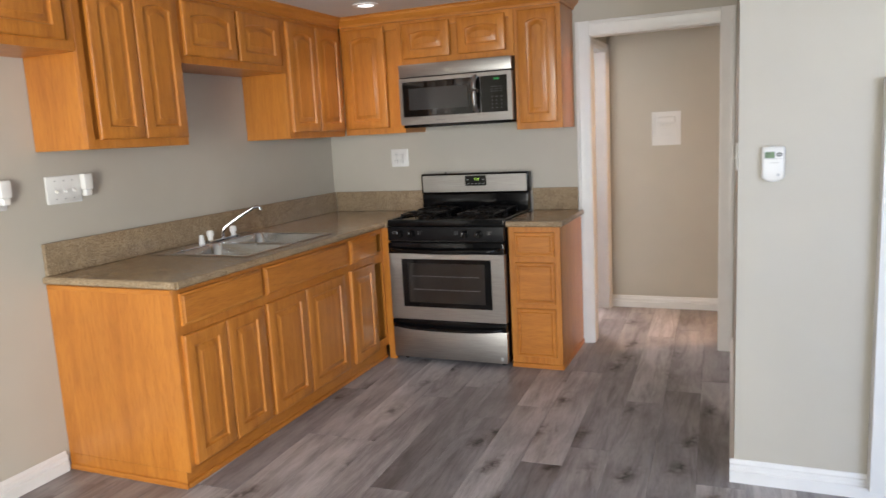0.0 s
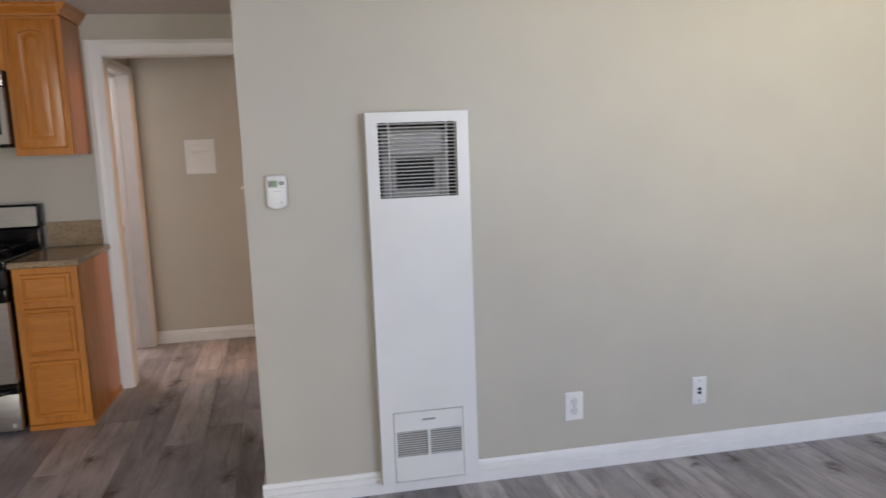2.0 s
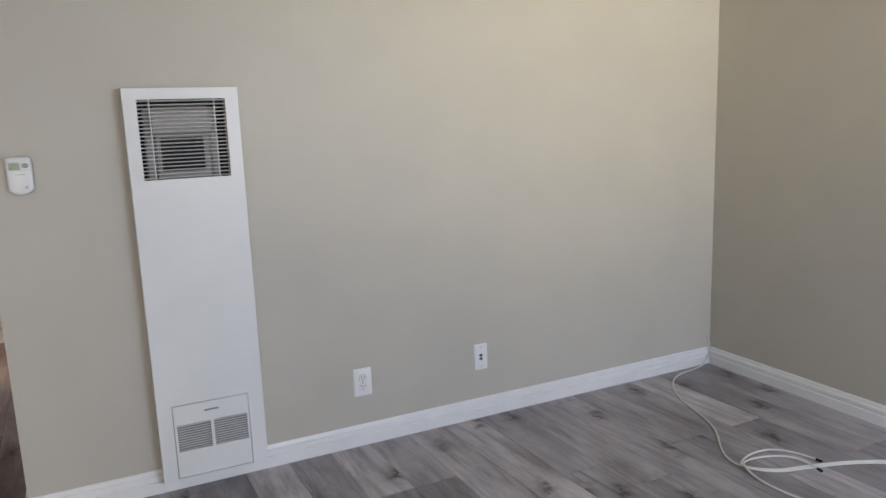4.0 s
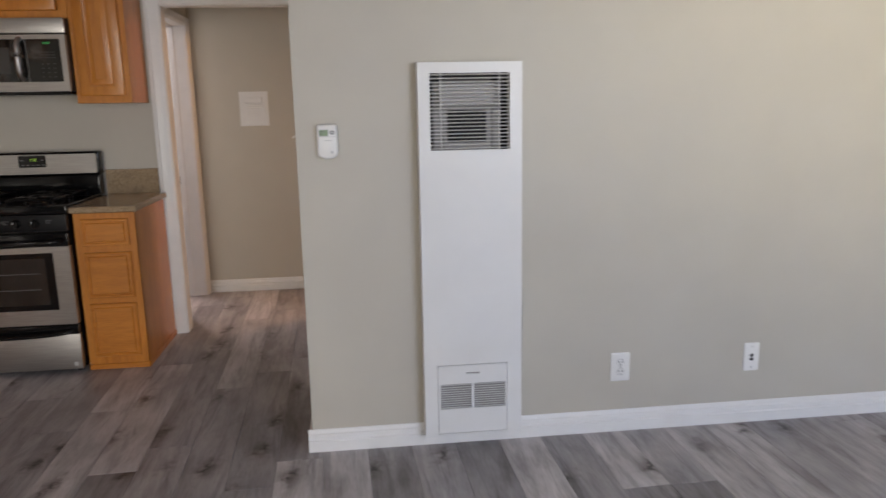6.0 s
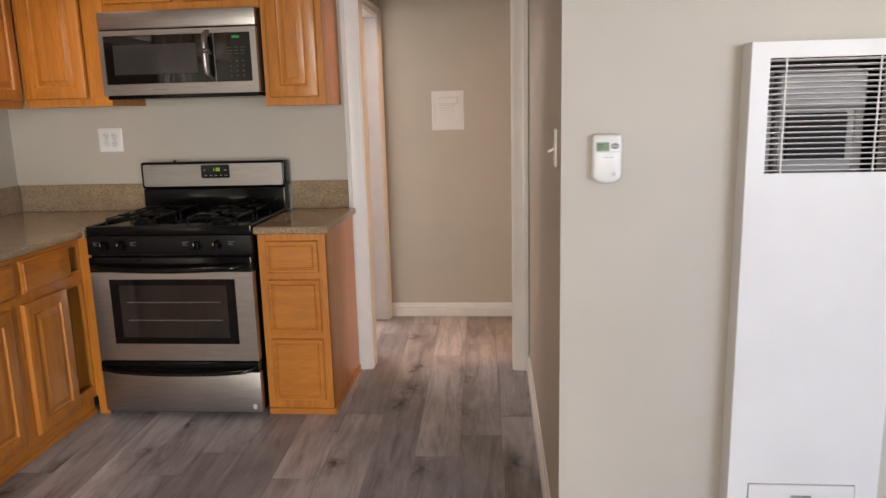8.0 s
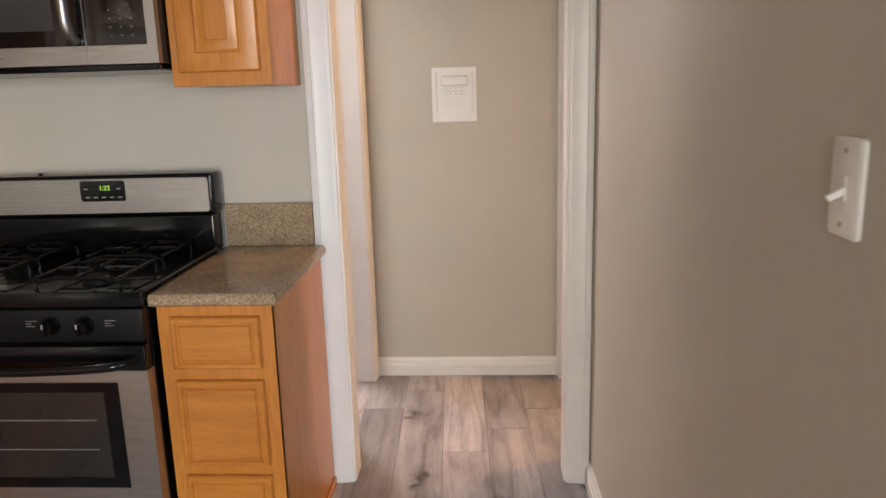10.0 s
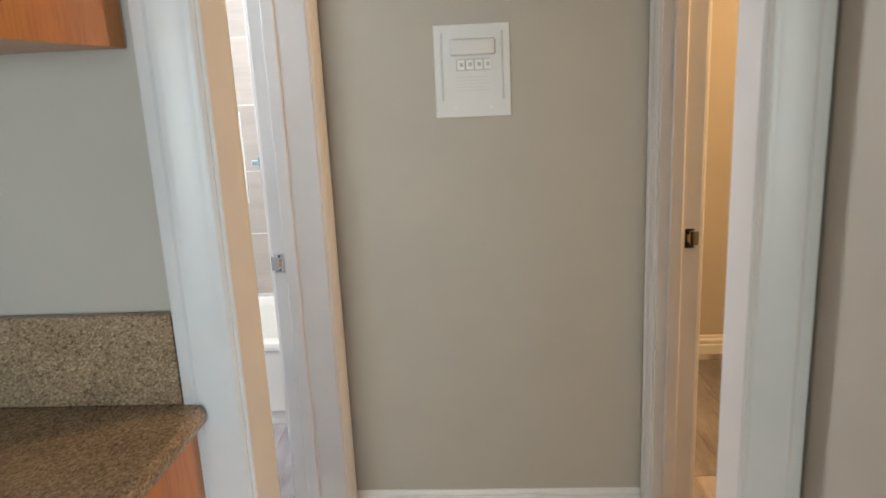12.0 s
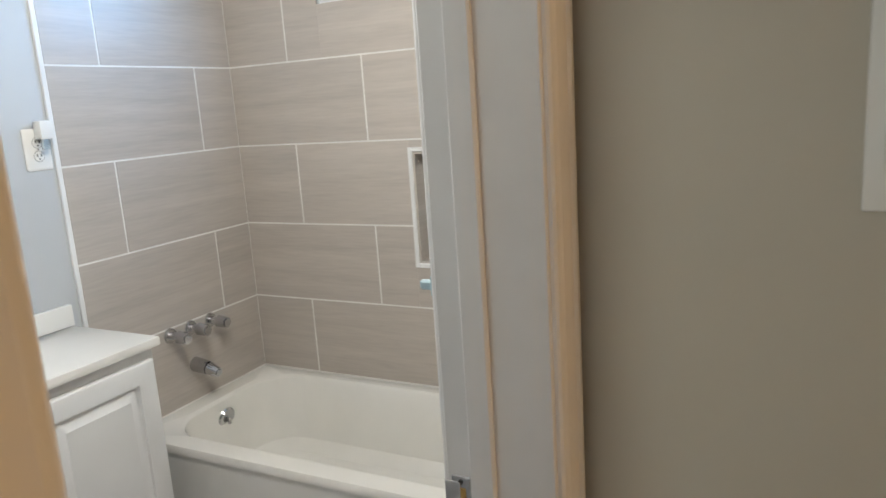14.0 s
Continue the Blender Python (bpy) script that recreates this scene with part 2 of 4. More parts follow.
def box(x0, x1, y0, y1, z0, z1, bevel=0.0, seg=1):
    bm = bmesh.new()
    vs = [bm.verts.new((x, y, z)) for z in (z0, z1) for y in (y0, y1) for x in (x0, x1)]
    for f in ((0, 2, 3, 1), (4, 5, 7, 6), (0, 1, 5, 4), (2, 6, 7, 3), (0, 4, 6, 2), (1, 3, 7, 5)):
        bm.faces.new([vs[i] for i in f])
    if bevel:
        bmesh.ops.bevel(bm, geom=bm.edges[:], offset=bevel, segments=seg, affect='EDGES', profile=.6)
    return bm


def join(*bms):
    out = bmesh.new()
    for b in bms:
        me = bpy.data.meshes.new("tmp")
        b.to_mesh(me)
        out.from_mesh(me)
        bpy.data.meshes.remove(me)
        b.free()
    return out


def cyl(p0, p1, r0, r1=None, n=20, bevel=0.0):
    """A capped cylinder or cone from p0 to p1."""
    p0, p1 = Vector(p0), Vector(p1)
    d = p1 - p0
    bm = bmesh.new()
    bmesh.ops.create_cone(bm, cap_ends=True, segments=n, radius1=r0, radius2=r0 if r1 is None else r1, depth=d.length)
    if bevel:
        bmesh.ops.bevel(bm, geom=[e for e in bm.edges if len([f for f in e.link_faces if len(f.verts) > 4]) == 1], offset=bevel, segments=2, affect='EDGES')
    bmesh.ops.transform(bm, matrix=Matrix.Translation((p0 + p1) / 2) @ d.to_track_quat('Z', 'Y').to_matrix().to_4x4(), verts=bm.verts)
    return bm


def tube(pts, r, n=10, smooth=0):
    """A round bar along points, its corners rounded off by Chaikin's rule."""
    pts = [Vector(p) for p in pts]
    for _ in range(smooth):
        q = [pts[0]]
        for a, b in zip(pts, pts[1:]):
            q += [a.lerp(b, .25), a.lerp(b, .75)]
        pts = q + [pts[-1]]
    bm = bmesh.new()
    rings = []
    up = Vector((0, 0, 1))
    for i, p in enumerate(pts):
        t = (pts[min(i + 1, len(pts) - 1)] - pts[max(i - 1, 0)]).normalized()
        a = t.cross(up)
        a = a.normalized() if a.length > .05 else t.cross(Vector((0, 1, 0))).normalized()
        c = t.cross(a).normalized()
        rings.append([bm.verts.new(p + r * (math.cos(k * math.tau / n) * a + math.sin(k * math.tau / n) * c)) for k in range(n)])
    for r0, r1 in zip(rings, rings[1:]):
        for k in range(n):
            bm.faces.new((r0[k], r0[(k + 1) % n], r1[(k + 1) % n], r1[k]))
    bm.faces.new(rings[0][::-1])
    bm.faces.new(rings[-1])
    return bm


def sweep(profile, p0, p1, out, up):
    """A moulding: profile points (out, up) carried straight from p0 to p1."""
    p0, p1, out, up = Vector(p0), Vector(p1), Vector(out), Vector(up)
    bm = bmesh.new()
    a = [bm.verts.new(p0 + out * d + up * h) for d, h in profile]
    b = [bm.verts.new(p1 + out * d + up * h) for d, h in profile]
    n = len(a)
    for i in range(n):
        bm.faces.new((a[i], a[(i + 1) % n], b[(i + 1) % n], b[i]))
    bm.faces.new(a[::-1])
    bm.faces.new(b)
    return bm


def rings_mesh(rings, cap=True, open_start=False):
    """Closed rings of equal count joined one after another, the last filled."""
    bm = bmesh.new()
    vs = [[bm.verts.new(p) for p in r] for r in rings]
    n = len(vs[0])
    for a, b in zip(vs, vs[1:]):
        for i in range(n):
            bm.faces.new((a[i], a[(i + 1) % n], b[(i + 1) % n], b[i]))
    if cap:
        bm.faces.new(vs[-1])
        if not open_start:
            bm.faces.new(vs[0][::-1])
    return bm


def moved(bm, m):
    bmesh.ops.transform(bm, matrix=m, verts=bm.verts)
    return bm


def finish(name, bm, material, origin, smooth=35):
    bmesh.ops.recalc_face_normals(bm, faces=bm.faces)
    if origin is not None:
        bmesh.ops.translate(bm, vec=-Vector(origin), verts=bm.verts)
    me = bpy.data.meshes.new(name)
    bm.to_mesh(me)
    bm.free()
    me.materials.append(material)
    if smooth:
        for p in me.polygons:
            p.use_smooth = True
        me.set_sharp_from_angle(angle=radians(smooth))
    return new(name, me)


def solid(name, bm, material, label="", category="", kind="", group="", origin=(0, 0, 0)):
    """A top-level mesh."""
    ob = finish(name, bm, material, origin)
    ob.location = origin
    ORIGIN[ob.name] = Vector(origin)
    return tagged(ob, label, category, group, kind)


def thing(name, origin, label, category, group="", kind=""):
    """An Empty at a thing's base, which carries its parts."""
    ob = new(name)
    ob.empty_display_size = .05
    ob.location = origin
    ORIGIN[ob.name] = Vector(origin)
    return tagged(ob, label, category, group, kind)


def part(name, bm, material, parent, label=""):
    o = ORIGIN[parent.name]
    ob = finish(name, bm, material, o)
    ob.parent = parent
    ORIGIN[ob.name] = o
    return tagged(ob, label)


def plate(x0, x1, z0, z1, y0, y1, holes):
    """An upright plate in one piece, y0 to y1 thick, with rectangular holes."""
    xs = sorted({x0, x1, *[v for h in holes for v in h[:2]]})
    zs = sorted({z0, z1, *[v for h in holes for v in h[2:]]})
    bm = bmesh.new()
    vs = {}

    def at(i, k, y):
        if (i, k, y) not in vs:
            vs[i, k, y] = bm.verts.new((xs[i], y, zs[k]))
        return vs[i, k, y]

    def full(i, k):
        if not (0 <= i < len(xs) - 1 and 0 <= k < len(zs) - 1):
            return False
        cx, cz = (xs[i] + xs[i + 1]) / 2, (zs[k] + zs[k + 1]) / 2
        return not any(h[0] < cx < h[1] and h[2] < cz < h[3] for h in holes)
    for i in range(len(xs) - 1):
        for k in range(len(zs) - 1):
            if not full(i, k):
                continue
            for y in (y0, y1):
                bm.faces.new([at(i, k, y), at(i + 1, k, y), at(i + 1, k + 1, y), at(i, k + 1, y)])
            for (di, dk), (a, b) in (((-1, 0), ((i, k), (i, k + 1))), ((1, 0), ((i + 1, k), (i + 1, k + 1))), ((0, -1), ((i, k), (i + 1, k))), ((0, 1), ((i, k + 1), (i + 1, k + 1)))):
                if not full(i + di, k + dk):
                    bm.faces.new([at(*a, y0), at(*b, y0), at(*b, y1), at(*a, y1)])
    return bm


def minus(rects, hole):
    """Rectangles (u0, u1, v0, v1) with a rectangular hole cut out of them."""
    out = []
    a0, a1, b0, b1 = hole
    for u0, u1, v0, v1 in rects:
        if a1 <= u0 or a0 >= u1 or b1 <= v0 or b0 >= v1:
            out.append((u0, u1, v0, v1))
            continue
        if u0 < a0:
            out.append((u0, a0, v0, v1))
        if a1 < u1:
            out.append((a1, u1, v0, v1))
        m0, m1 = max(u0, a0), min(u1, a1)
        if v0 < b0:
            out.append((m0, m1, v0, b0))
        if b1 < v1:
            out.append((m0, m1, b1, v1))
    return out


def wall(name, axis, d0, d1, u0, u1, z0, z1, material, holes=(), label="painted plaster wall"):
    """A wall from d0 to d1 through its thickness (axis x or y), u0 to u1 along it, with openings."""
    rects = [(u0, u1, z0, z1)]
    for h in holes:
        rects = minus(rects, h)
    bms = [box(d0, d1, a, b, c, d) if axis == "x" else box(a, b, d0, d1, c, d) for a, b, c, d in rects]
    return solid(name, join(*bms), material, label, "wall", "structure")


H = 2.215          # ceiling height
EAST = 5.965       # side wall of the living room
SOUTH = -6.40     # window wall behind the walk
HEAT = -1.75      # face of the heater wall
RET = 2.630       # face of the return wall beside the passage
HALL = 1.027      # end wall of the passage
HL, HR = 1.674, 2.600   # side walls of the passage
TUBY, TUBX = 2.360, -.100
WX = -.180        # face of the wall behind the sink

# ---------------------------------------------------------------- large structure
solid("ceiling", join(box(-.5, EAST + .15, SOUTH - .15, 0, H, H + .1), box(-.5, EAST + .15, 0, 2.7, H, H + .1)), CEIL, "flat off-white painted ceiling", "ceiling", "structure")
wall("wall_west", "x", WX - .15, WX, SOUTH, -.0005, 0, H, WALL, label="greige painted wall behind the kitchen sink")
DOORK = (1.747, 2.508, 0, 1.982)
wall("wall_kitchen_back", "y", 0, .10, -.45, RET + .11, 0, H, WALL, [DOORK], "greige painted wall behind the gas range")
RETN = 2.598      # where the return wall meets the kitchen: it runs slightly out of square
back = box(RET, RET + .11, HEAT, 0, 0, H)
for v in back.verts:
    v.co.x += (RETN - RET) * (1 - v.co.y / HEAT)
solid("wall_return", back, WALL, "greige painted return wall beside the passage", "wall", "structure")
wall("wall_heater", "y", HEAT, HEAT + .11, RET + .11, EAST, 0, H, WALL, [(3.125, 3.440, .11, 1.515)], "long greige painted living room wall")
wall("wall_east", "x", EAST, EAST + .12, SOUTH, 2.6, 0, H, WALL, label="greige painted side wall of the living room")
WIN, ENTRY = (3.85, 5.75, .85, 2.05), (1.40, 2.30, 0.0, 2.05)
wall("wall_south", "y", SOUTH - .12, SOUTH, WX - .15, EAST + .12, 0, H, WALL, [WIN, ENTRY], "greige painted window wall")
BD0, BD1 = .289, .950      # bathroom door opening
RD0, RD1 = .21, .965       # side room door opening
wall("wall_hall_west", "x", 1.520, HL, .10, HALL, 0, H, WALL, [(BD0, BD1, 0, 1.985)], "greige painted passage wall with bathroom door")
wall("wall_hall_east", "x", HR, HR + .116, .10, HALL, 0, H, WALL, [(RD0, RD1, 0, 1.985)], "greige painted passage wall with side room door")
wall("wall_hall_end", "y", HALL, HALL + .11, 1.520, HR + .116, 0, H, WALL, label="greige painted end wall of the passage")
wall("wall_bath_east", "x", 1.520, HL, HALL + .11, TUBY, 0, H, BATHWALL, label="pale painted bathroom wall")
wall("wall_bath_liner", "y", .101, .110, TUBX, 1.520, 0, H, BATHWALL, label="pale painted bathroom wall beside the kitchen")
wall("wall_bath_end", "x", TUBX - .15, TUBX, .10, TUBY + .12, 0, H, BATHWALL, label="pale painted bathroom wall behind the vanity")
BWIN = (.348, .968, 1.777, 2.097)
NICHE = (.693, .976, .832, 1.243)
wall("wall_bath_north", "y", TUBY + .0015, TUBY + .13, TUBX, HL, 0, H, GROUT, [BWIN, NICHE], "tiled bathroom wall over the tub with white grout")
wall("wall_room_north", "y", 2.347, 2.56, HR + .116, EAST, 0, H, WALL, label="greige painted far wall of the side room")
wall("wall_room_west", "x", HR + .0, HR + .116, HALL + .11, 2.565, 0, H, WALL, label="greige painted wall of the side room")

BASE = [(d, h * .715) for d, h in [(0, 0), (.017, 0), (.017, .062), (.0105, .068), (.0105, .077), (.0160, .083), (.0145, .100), (.0080, .107), (.0080, .116), (.004, .128), (0, .130)]]


def baseboard(p0, p1, out):
    solid("baseboard", sweep(BASE, p0, p1, out, (0, 0, 1)), TRIM, "white moulded wooden baseboard", "baseboard", "structure", origin=p0)


baseboard((RET - .017, HEAT, 0), (EAST, HEAT, 0), (0, -1, 0))
baseboard((RETN, -.021, 0), (RET, HEAT, 0), (-1, 0, 0))
baseboard((EAST, HEAT - .017, 0), (EAST, SOUTH, 0), (-1, 0, 0))
baseboard((WX, SOUTH, 0), (WX, -2.492, 0), (1, 0, 0))
baseboard((HL + .004, HALL, 0), (HR - .004, HALL, 0), (0, -1, 0))
baseboard((HL, 1.004, 0), (HL, HALL, 0), (1, 0, 0))
baseboard((HR + .116, 2.347, 0), (EAST, 2.347, 0), (0, -1, 0))

CASE = [(0, 0), (.017, 0), (.019, .004), (.019, .016), (.015, .020), (.015, .030), (.0135, .034), (.0135, .058), (.011, .062), (.010, .072), (.006, .076), (0, .076)]


def door_frame(name, axis, faces, u0, u1, top, wide, inner, label, strike=0, skip=(), wide1=None):
    """A door lining with stops and casings. axis: the way through; faces: planes of the two wall faces (low, high);
    u0..u1: the opening; wide: casing width; strike: the u of the jamb that carries a strike plate."""
    lo, hi = faces

    def at(d, u, z):
        return (d, u, z) if axis == "x" else (u, d, z)

    def slab(d0, d1, a, b, c, d, bev=.002):
        return box(d0, d1, a, b, c, d, bev) if axis == "x" else box(a, b, d0, d1, c, d, bev)
    t = .018
    root = thing(name, at((lo + hi) / 2, (u0 + u1) / 2, 0), label, "door frame", kind="structure")
    part("jamb", slab(lo - .001, hi + .001, u0 - t + .018, u0 + .018, 0, top), TRIM, root)
    part("jamb", slab(lo - .001, hi + .001, u1 - .018, u1 + t - .018, 0, top), TRIM, root)
    part("head_jamb", slab(lo - .001, hi + .001, u0 + .018, u1 - .018, top - .018, top), TRIM, root)
    s0, s1 = inner or (0, 0)
    if inner:
        part("door_stop", slab(s0, s1, u0 + .018, u0 + .029, 0, top - .03, .003), TRIM, root)
        part("door_stop", slab(s0, s1, u1 - .029, u1 - .018, 0, top - .03, .003), TRIM, root)
        part("door_stop", slab(s0, s1, u0 + .029, u1 - .029, top - .03, top - .018, .003), TRIM, root)
    up = Vector((0, 0, 1))
    along = Vector(at(0, 1, 0))
    w1 = wide1 or wide
    for d, sgn in ((lo, -1), (hi, 1)):
        if sgn in skip:
            continue
        out = Vector(at(sgn, 0, 0))
        k0 = [(a, b * wide / .076) for a, b in CASE]
        k1 = [(a, b * w1 / .076) for a, b in CASE]
        r = .012
        part("casing", sweep(k0, at(d, u0 + r - wide, 0), at(d, u0 + r - wide, top - .012 + wide), out, along), TRIM, root)
        part("casing", sweep(k1, at(d, u1 - r + w1, 0), at(d, u1 - r + w1, top - .012 + wide), out, -along), TRIM, root)
        part("head_casing", sweep(k0, at(d, u0 + r + .0005, top - .012 + wide), at(d, u1 - r - .0005, top - .012 + wide), out, -up), TRIM, root)
    return root, at


door_frame("door_1", "y", (0, .10), 1.731, 2.525, 1.998, .086, None, "white painted door frame of the open passage", skip=(1,), wide1=.080)
BATHDOOR, at_b = door_frame("door_2", "x", (1.520, HL), BD0, BD1, 1.985, .050, (1.558, 1.594), "white painted bathroom door frame without a door", wide1=.064)
SIDEDOOR, at_s = door_frame("door_3", "x", (HR, HR + .116), RD0, RD1, 1.985, .064, (2.630, 2.665), "white painted side room door frame", skip=())


def strike_plate(parent, x, y, z, lip):
    pl = part("strike_plate", join(box(x - .014, x + .014, y - .0025, y, z - .028, z + .028, .001), box(min(x, x + lip * .024), max(x, x + lip * .024), y - .004, y - .0018, z - .020, z + .020, .001)), CHROME, parent, "small chrome strike plate")
    part("latch_hole", box(x - .006, x + .007, y - .0035, y - .0024, z - .011, z + .011), BRASS, pl)
    part("screw", cyl((x, y - .0024, z + .020), (x, y - .0036, z + .020), .0035, n=10), SLOT, pl)
    part("screw", cyl((x, y - .0024, z - .020), (x, y - .0036, z - .020), .0035, n=10), SLOT, pl)


strike_plate(BATHDOOR, 1.540, BD1 - .018, .876, -1)
strike_plate(SIDEDOOR, 2.686, RD1 - .018, .907, 1)

# living room window and entry behind the walk
w = thing("window_1", (4.8, SOUTH, 0), "white vinyl window with clear panes", "window", kind="structure")
for a, b, c, d in ((3.85, 5.75, .85, .90), (3.85, 5.75, 2.0, 2.05), (3.85, 3.90, .90, 2.0), (5.70, 5.75, .90, 2.0), (4.775, 4.825, .90, 2.0)):
    part("window_frame", box(a, b, SOUTH - .09, SOUTH - .03, c, d, .004), VINYLWHITE, w)
for a, b in ((3.90, 4.775), (4.825, 5.70)):
    g = part("pane", box(a, b, SOUTH - .062, SOUTH - .058, .90, 2.0), GLASS, w)
    g.visible_shadow = False
BW = thing("window_2", (.658, TUBY, 1.777), "small white bathroom window with clear pane", "window", kind="structure")
a, b, c, d = BWIN
mid = (a + b) / 2
for x0, x1, z0, z1 in ((a, b, c, c + .025), (a, b, d - .025, d), (a, a + .025, c + .025, d - .025), (b - .025, b, c + .025, d - .025), (mid - .01, mid + .01, c + .025, d - .025)):
    part("window_frame", box(x0, x1, TUBY + .02, TUBY + .10, z0, z1, .003), VINYLWHITE, BW)
for x0, x1 in ((a + .025, mid - .01), (mid + .01, b - .025)):
    g = part("pane", box(x0, x1, TUBY + .070, TUBY + .074, c + .025, d - .025), GLASS, BW)
    g.visible_shadow = False

# ---------------------------------------------------------------- cabinets


def door_rings(w, h, arch, fw, th=.019, n=15):
    """A raised-panel front, w wide and h high, facing -y, its lower left back corner at the origin."""
    def ring(ins, depth, ar, edge=0.0):
        l, r, b, t = ins, w - ins, ins, h - ins - ar
        pts = [(l, -depth, b), (r, -depth, b)]
        for i in range(n):
            u = i / (n - 1)
            s = 0 if ar == 0 else math.sin(math.pi * min(1, max(0, (u - .06) / .88))) ** .75
            pts.append((r + (l - r) * u, -depth, t + ar * s))
        return pts
    a = min(arch, h * .2)
    rs = [ring(0, 0, 0), ring(0, th - .005, 0), ring(.002, th - .002, 0), ring(.006, th, 0), ring(fw, th, a), ring(fw + .003, th - .008, a), ring(fw + .010, th - .0105, a), ring(fw + .034, th - .002, a), ring(fw + .036, th + .0005, a)]
    return rings_mesh(rs)


def slab_front(w, h, th=.019):
    def ring(ins, depth):
        return [(ins, -depth, ins), (w - ins, -depth, ins), (w - ins, -depth, h - ins), (ins, -depth, h - ins)]
    return rings_mesh([ring(0, 0), ring(0, th - .008), ring(.003, th - .005), ring(.009, th - .0035), ring(.012, th), ring(.020, th)])


def lipped_front(w, h, th=.019):
    def ring(ins, depth):
        return [(ins, -depth, ins), (w - ins, -depth, ins), (w - ins, -depth, h - ins), (ins, -depth, h - ins)]
    return rings_mesh([ring(0, 0), ring(0, th - .006), ring(.004, th - .001), ring(.014, th - .001), ring(.017, th - .006), ring(.021, th - .006), ring(.026, th)])


FACE_X = Matrix.Rotation(radians(90), 4, 'Z')


def front_x(bm, x, y0, z0):
    """Sets a front on a cabinet face that looks along +x; its width runs along +y."""
    return moved(bm, Matrix.Translation((x, y0, z0)) @ FACE_X)


def front_y(bm, x0, y, z0):
    return moved(bm, Matrix.Translation((x0, y, z0)))


def base_unit_x(y0, y1, doors, drawers, label, end=False, xf=.530):
    c = thing("base_cabinet", (.3, (y0 + y1) / 2, 0), label, "cabinet", "kitchen base cabinets")
    x0, x1 = WX + .004, xf - .0195
    part("body", join(box(x0, x1, y0, y0 + .016, .095, .860, .001), box(x0, x1, y1 - .016, y1, .095, .860, .001), box(x0, x0 + .006, y0 + .0165, y1 - .0165, .112, .860), box(x0, x1, y0 + .0165, y1 - .0165, .095, .1115), box(x0, xf - .075, y0 + .001, y1 - .001, 0, .0945)), OAK_Z, c)
    part("face_frame", join(box(xf - .019, xf, y0, y0 + .035, .095, .860, .001), box(xf - .019, xf, y1 - .035, y1, .095, .860, .001),
                            box(xf - .019, xf - .0003, y0 + .035, y1 - .035, .825, .860), box(xf - .019, xf - .0003, y0 + .035, y1 - .035, .645, .715), box(xf - .019, xf - .0003, y0 + .035, y1 - .035, .095, .150)), OAK_Z, c)
    part("toe_kick", box(xf - .040, xf - .028, y0 + .001, y1 - .001, 0, .0945), OAK_Y, c)
    part("shoe_moulding", box(xf - .0278, xf - .016, y0 + .001, y1 - .001, 0, .024, .004), OAK_Y, c)
    for a, b in drawers:
        part("drawer_front", front_x(slab_front(b - a, .136), xf, a, .702), OAK_Y, c)
    for a, b in doors:
        part("door", front_x(door_rings(b - a, .560, 0, .052), xf, a, .102), OAK_Z, c)
    if end:
        part("end_panel", join(box(WX + .002, xf - .0005, y0 - .006, y0 - .0005, .0755, .860, .001), box(WX + .002, xf - .026, y0 - .006, y0 - .0005, 0, .075, .001)), OAK_Z, c, "flat honey oak end panel")
        part("shoe_moulding", box(WX + .006, xf - .018, y0 - .016, y0 - .0062, 0, .026, .004), OAK_X, c)
        part("top_moulding", box(WX + .006, xf - .002, y0 - .010, y0 - .0062, .838, .859, .001), OAK_X, c)
    return c


base_unit_x(-2.466, -1.893, [(-2.443, -2.184), (-2.178, -1.915)], [(-2.436, -1.905)], "honey oak base cabinet with drawer and two raised-panel doors", True)
base_unit_x(-1.892, -1.098, [(-1.880, -1.552), (-1.545, -1.155)], [(-1.876, -1.108)], "honey oak sink cabinet with false front and two doors")
corner_unit = base_unit_x(-1.097, -.620, [(-1.078, -.790)], [(-1.060, -.735)], "honey oak corner base cabinet with one raised-panel door")
part("corner_filler", join(box(.5305, .5835, -.640, -.621, .095, .860, .001), box(.5305, .5835, -.630, -.6215, 0, .0945, .001)), OAK_Z, corner_unit)

# drawer cabinet beside the range
dc = thing("drawer_cabinet", (1.50, -.3, 0), "narrow honey oak cabinet with three drawers", "cabinet", "kitchen base cabinets")
part("body", join(box(1.360, 1.666, -.586, -.004, .085, .860, .001), box(1.364, 1.662, -.575, -.004, 0, .085)), OAK_Z, dc)
part("side_panel", box(1.6665, 1.672, -.603, -.004, .0, .860, .001), OAK_Z, dc)
part("face_frame", box(1.360, 1.672, -.6045, -.5865, .03, .860, .001), OAK_Z, dc)
for z0, z1 in ((.686, .830), (.402, .651), (.074, .371)):
    part("drawer_front", front_y(lipped_front(.240, z1 - z0), 1.398, -.6045, z0), OAK_X, dc)
part("base_moulding", box(1.360, 1.678, -.612, -.6050, 0, .030, .003), OAK_X, dc)
part("base_moulding", box(1.6725, 1.680, -.604, -.02, 0, .030, .003), OAK_Y, dc)


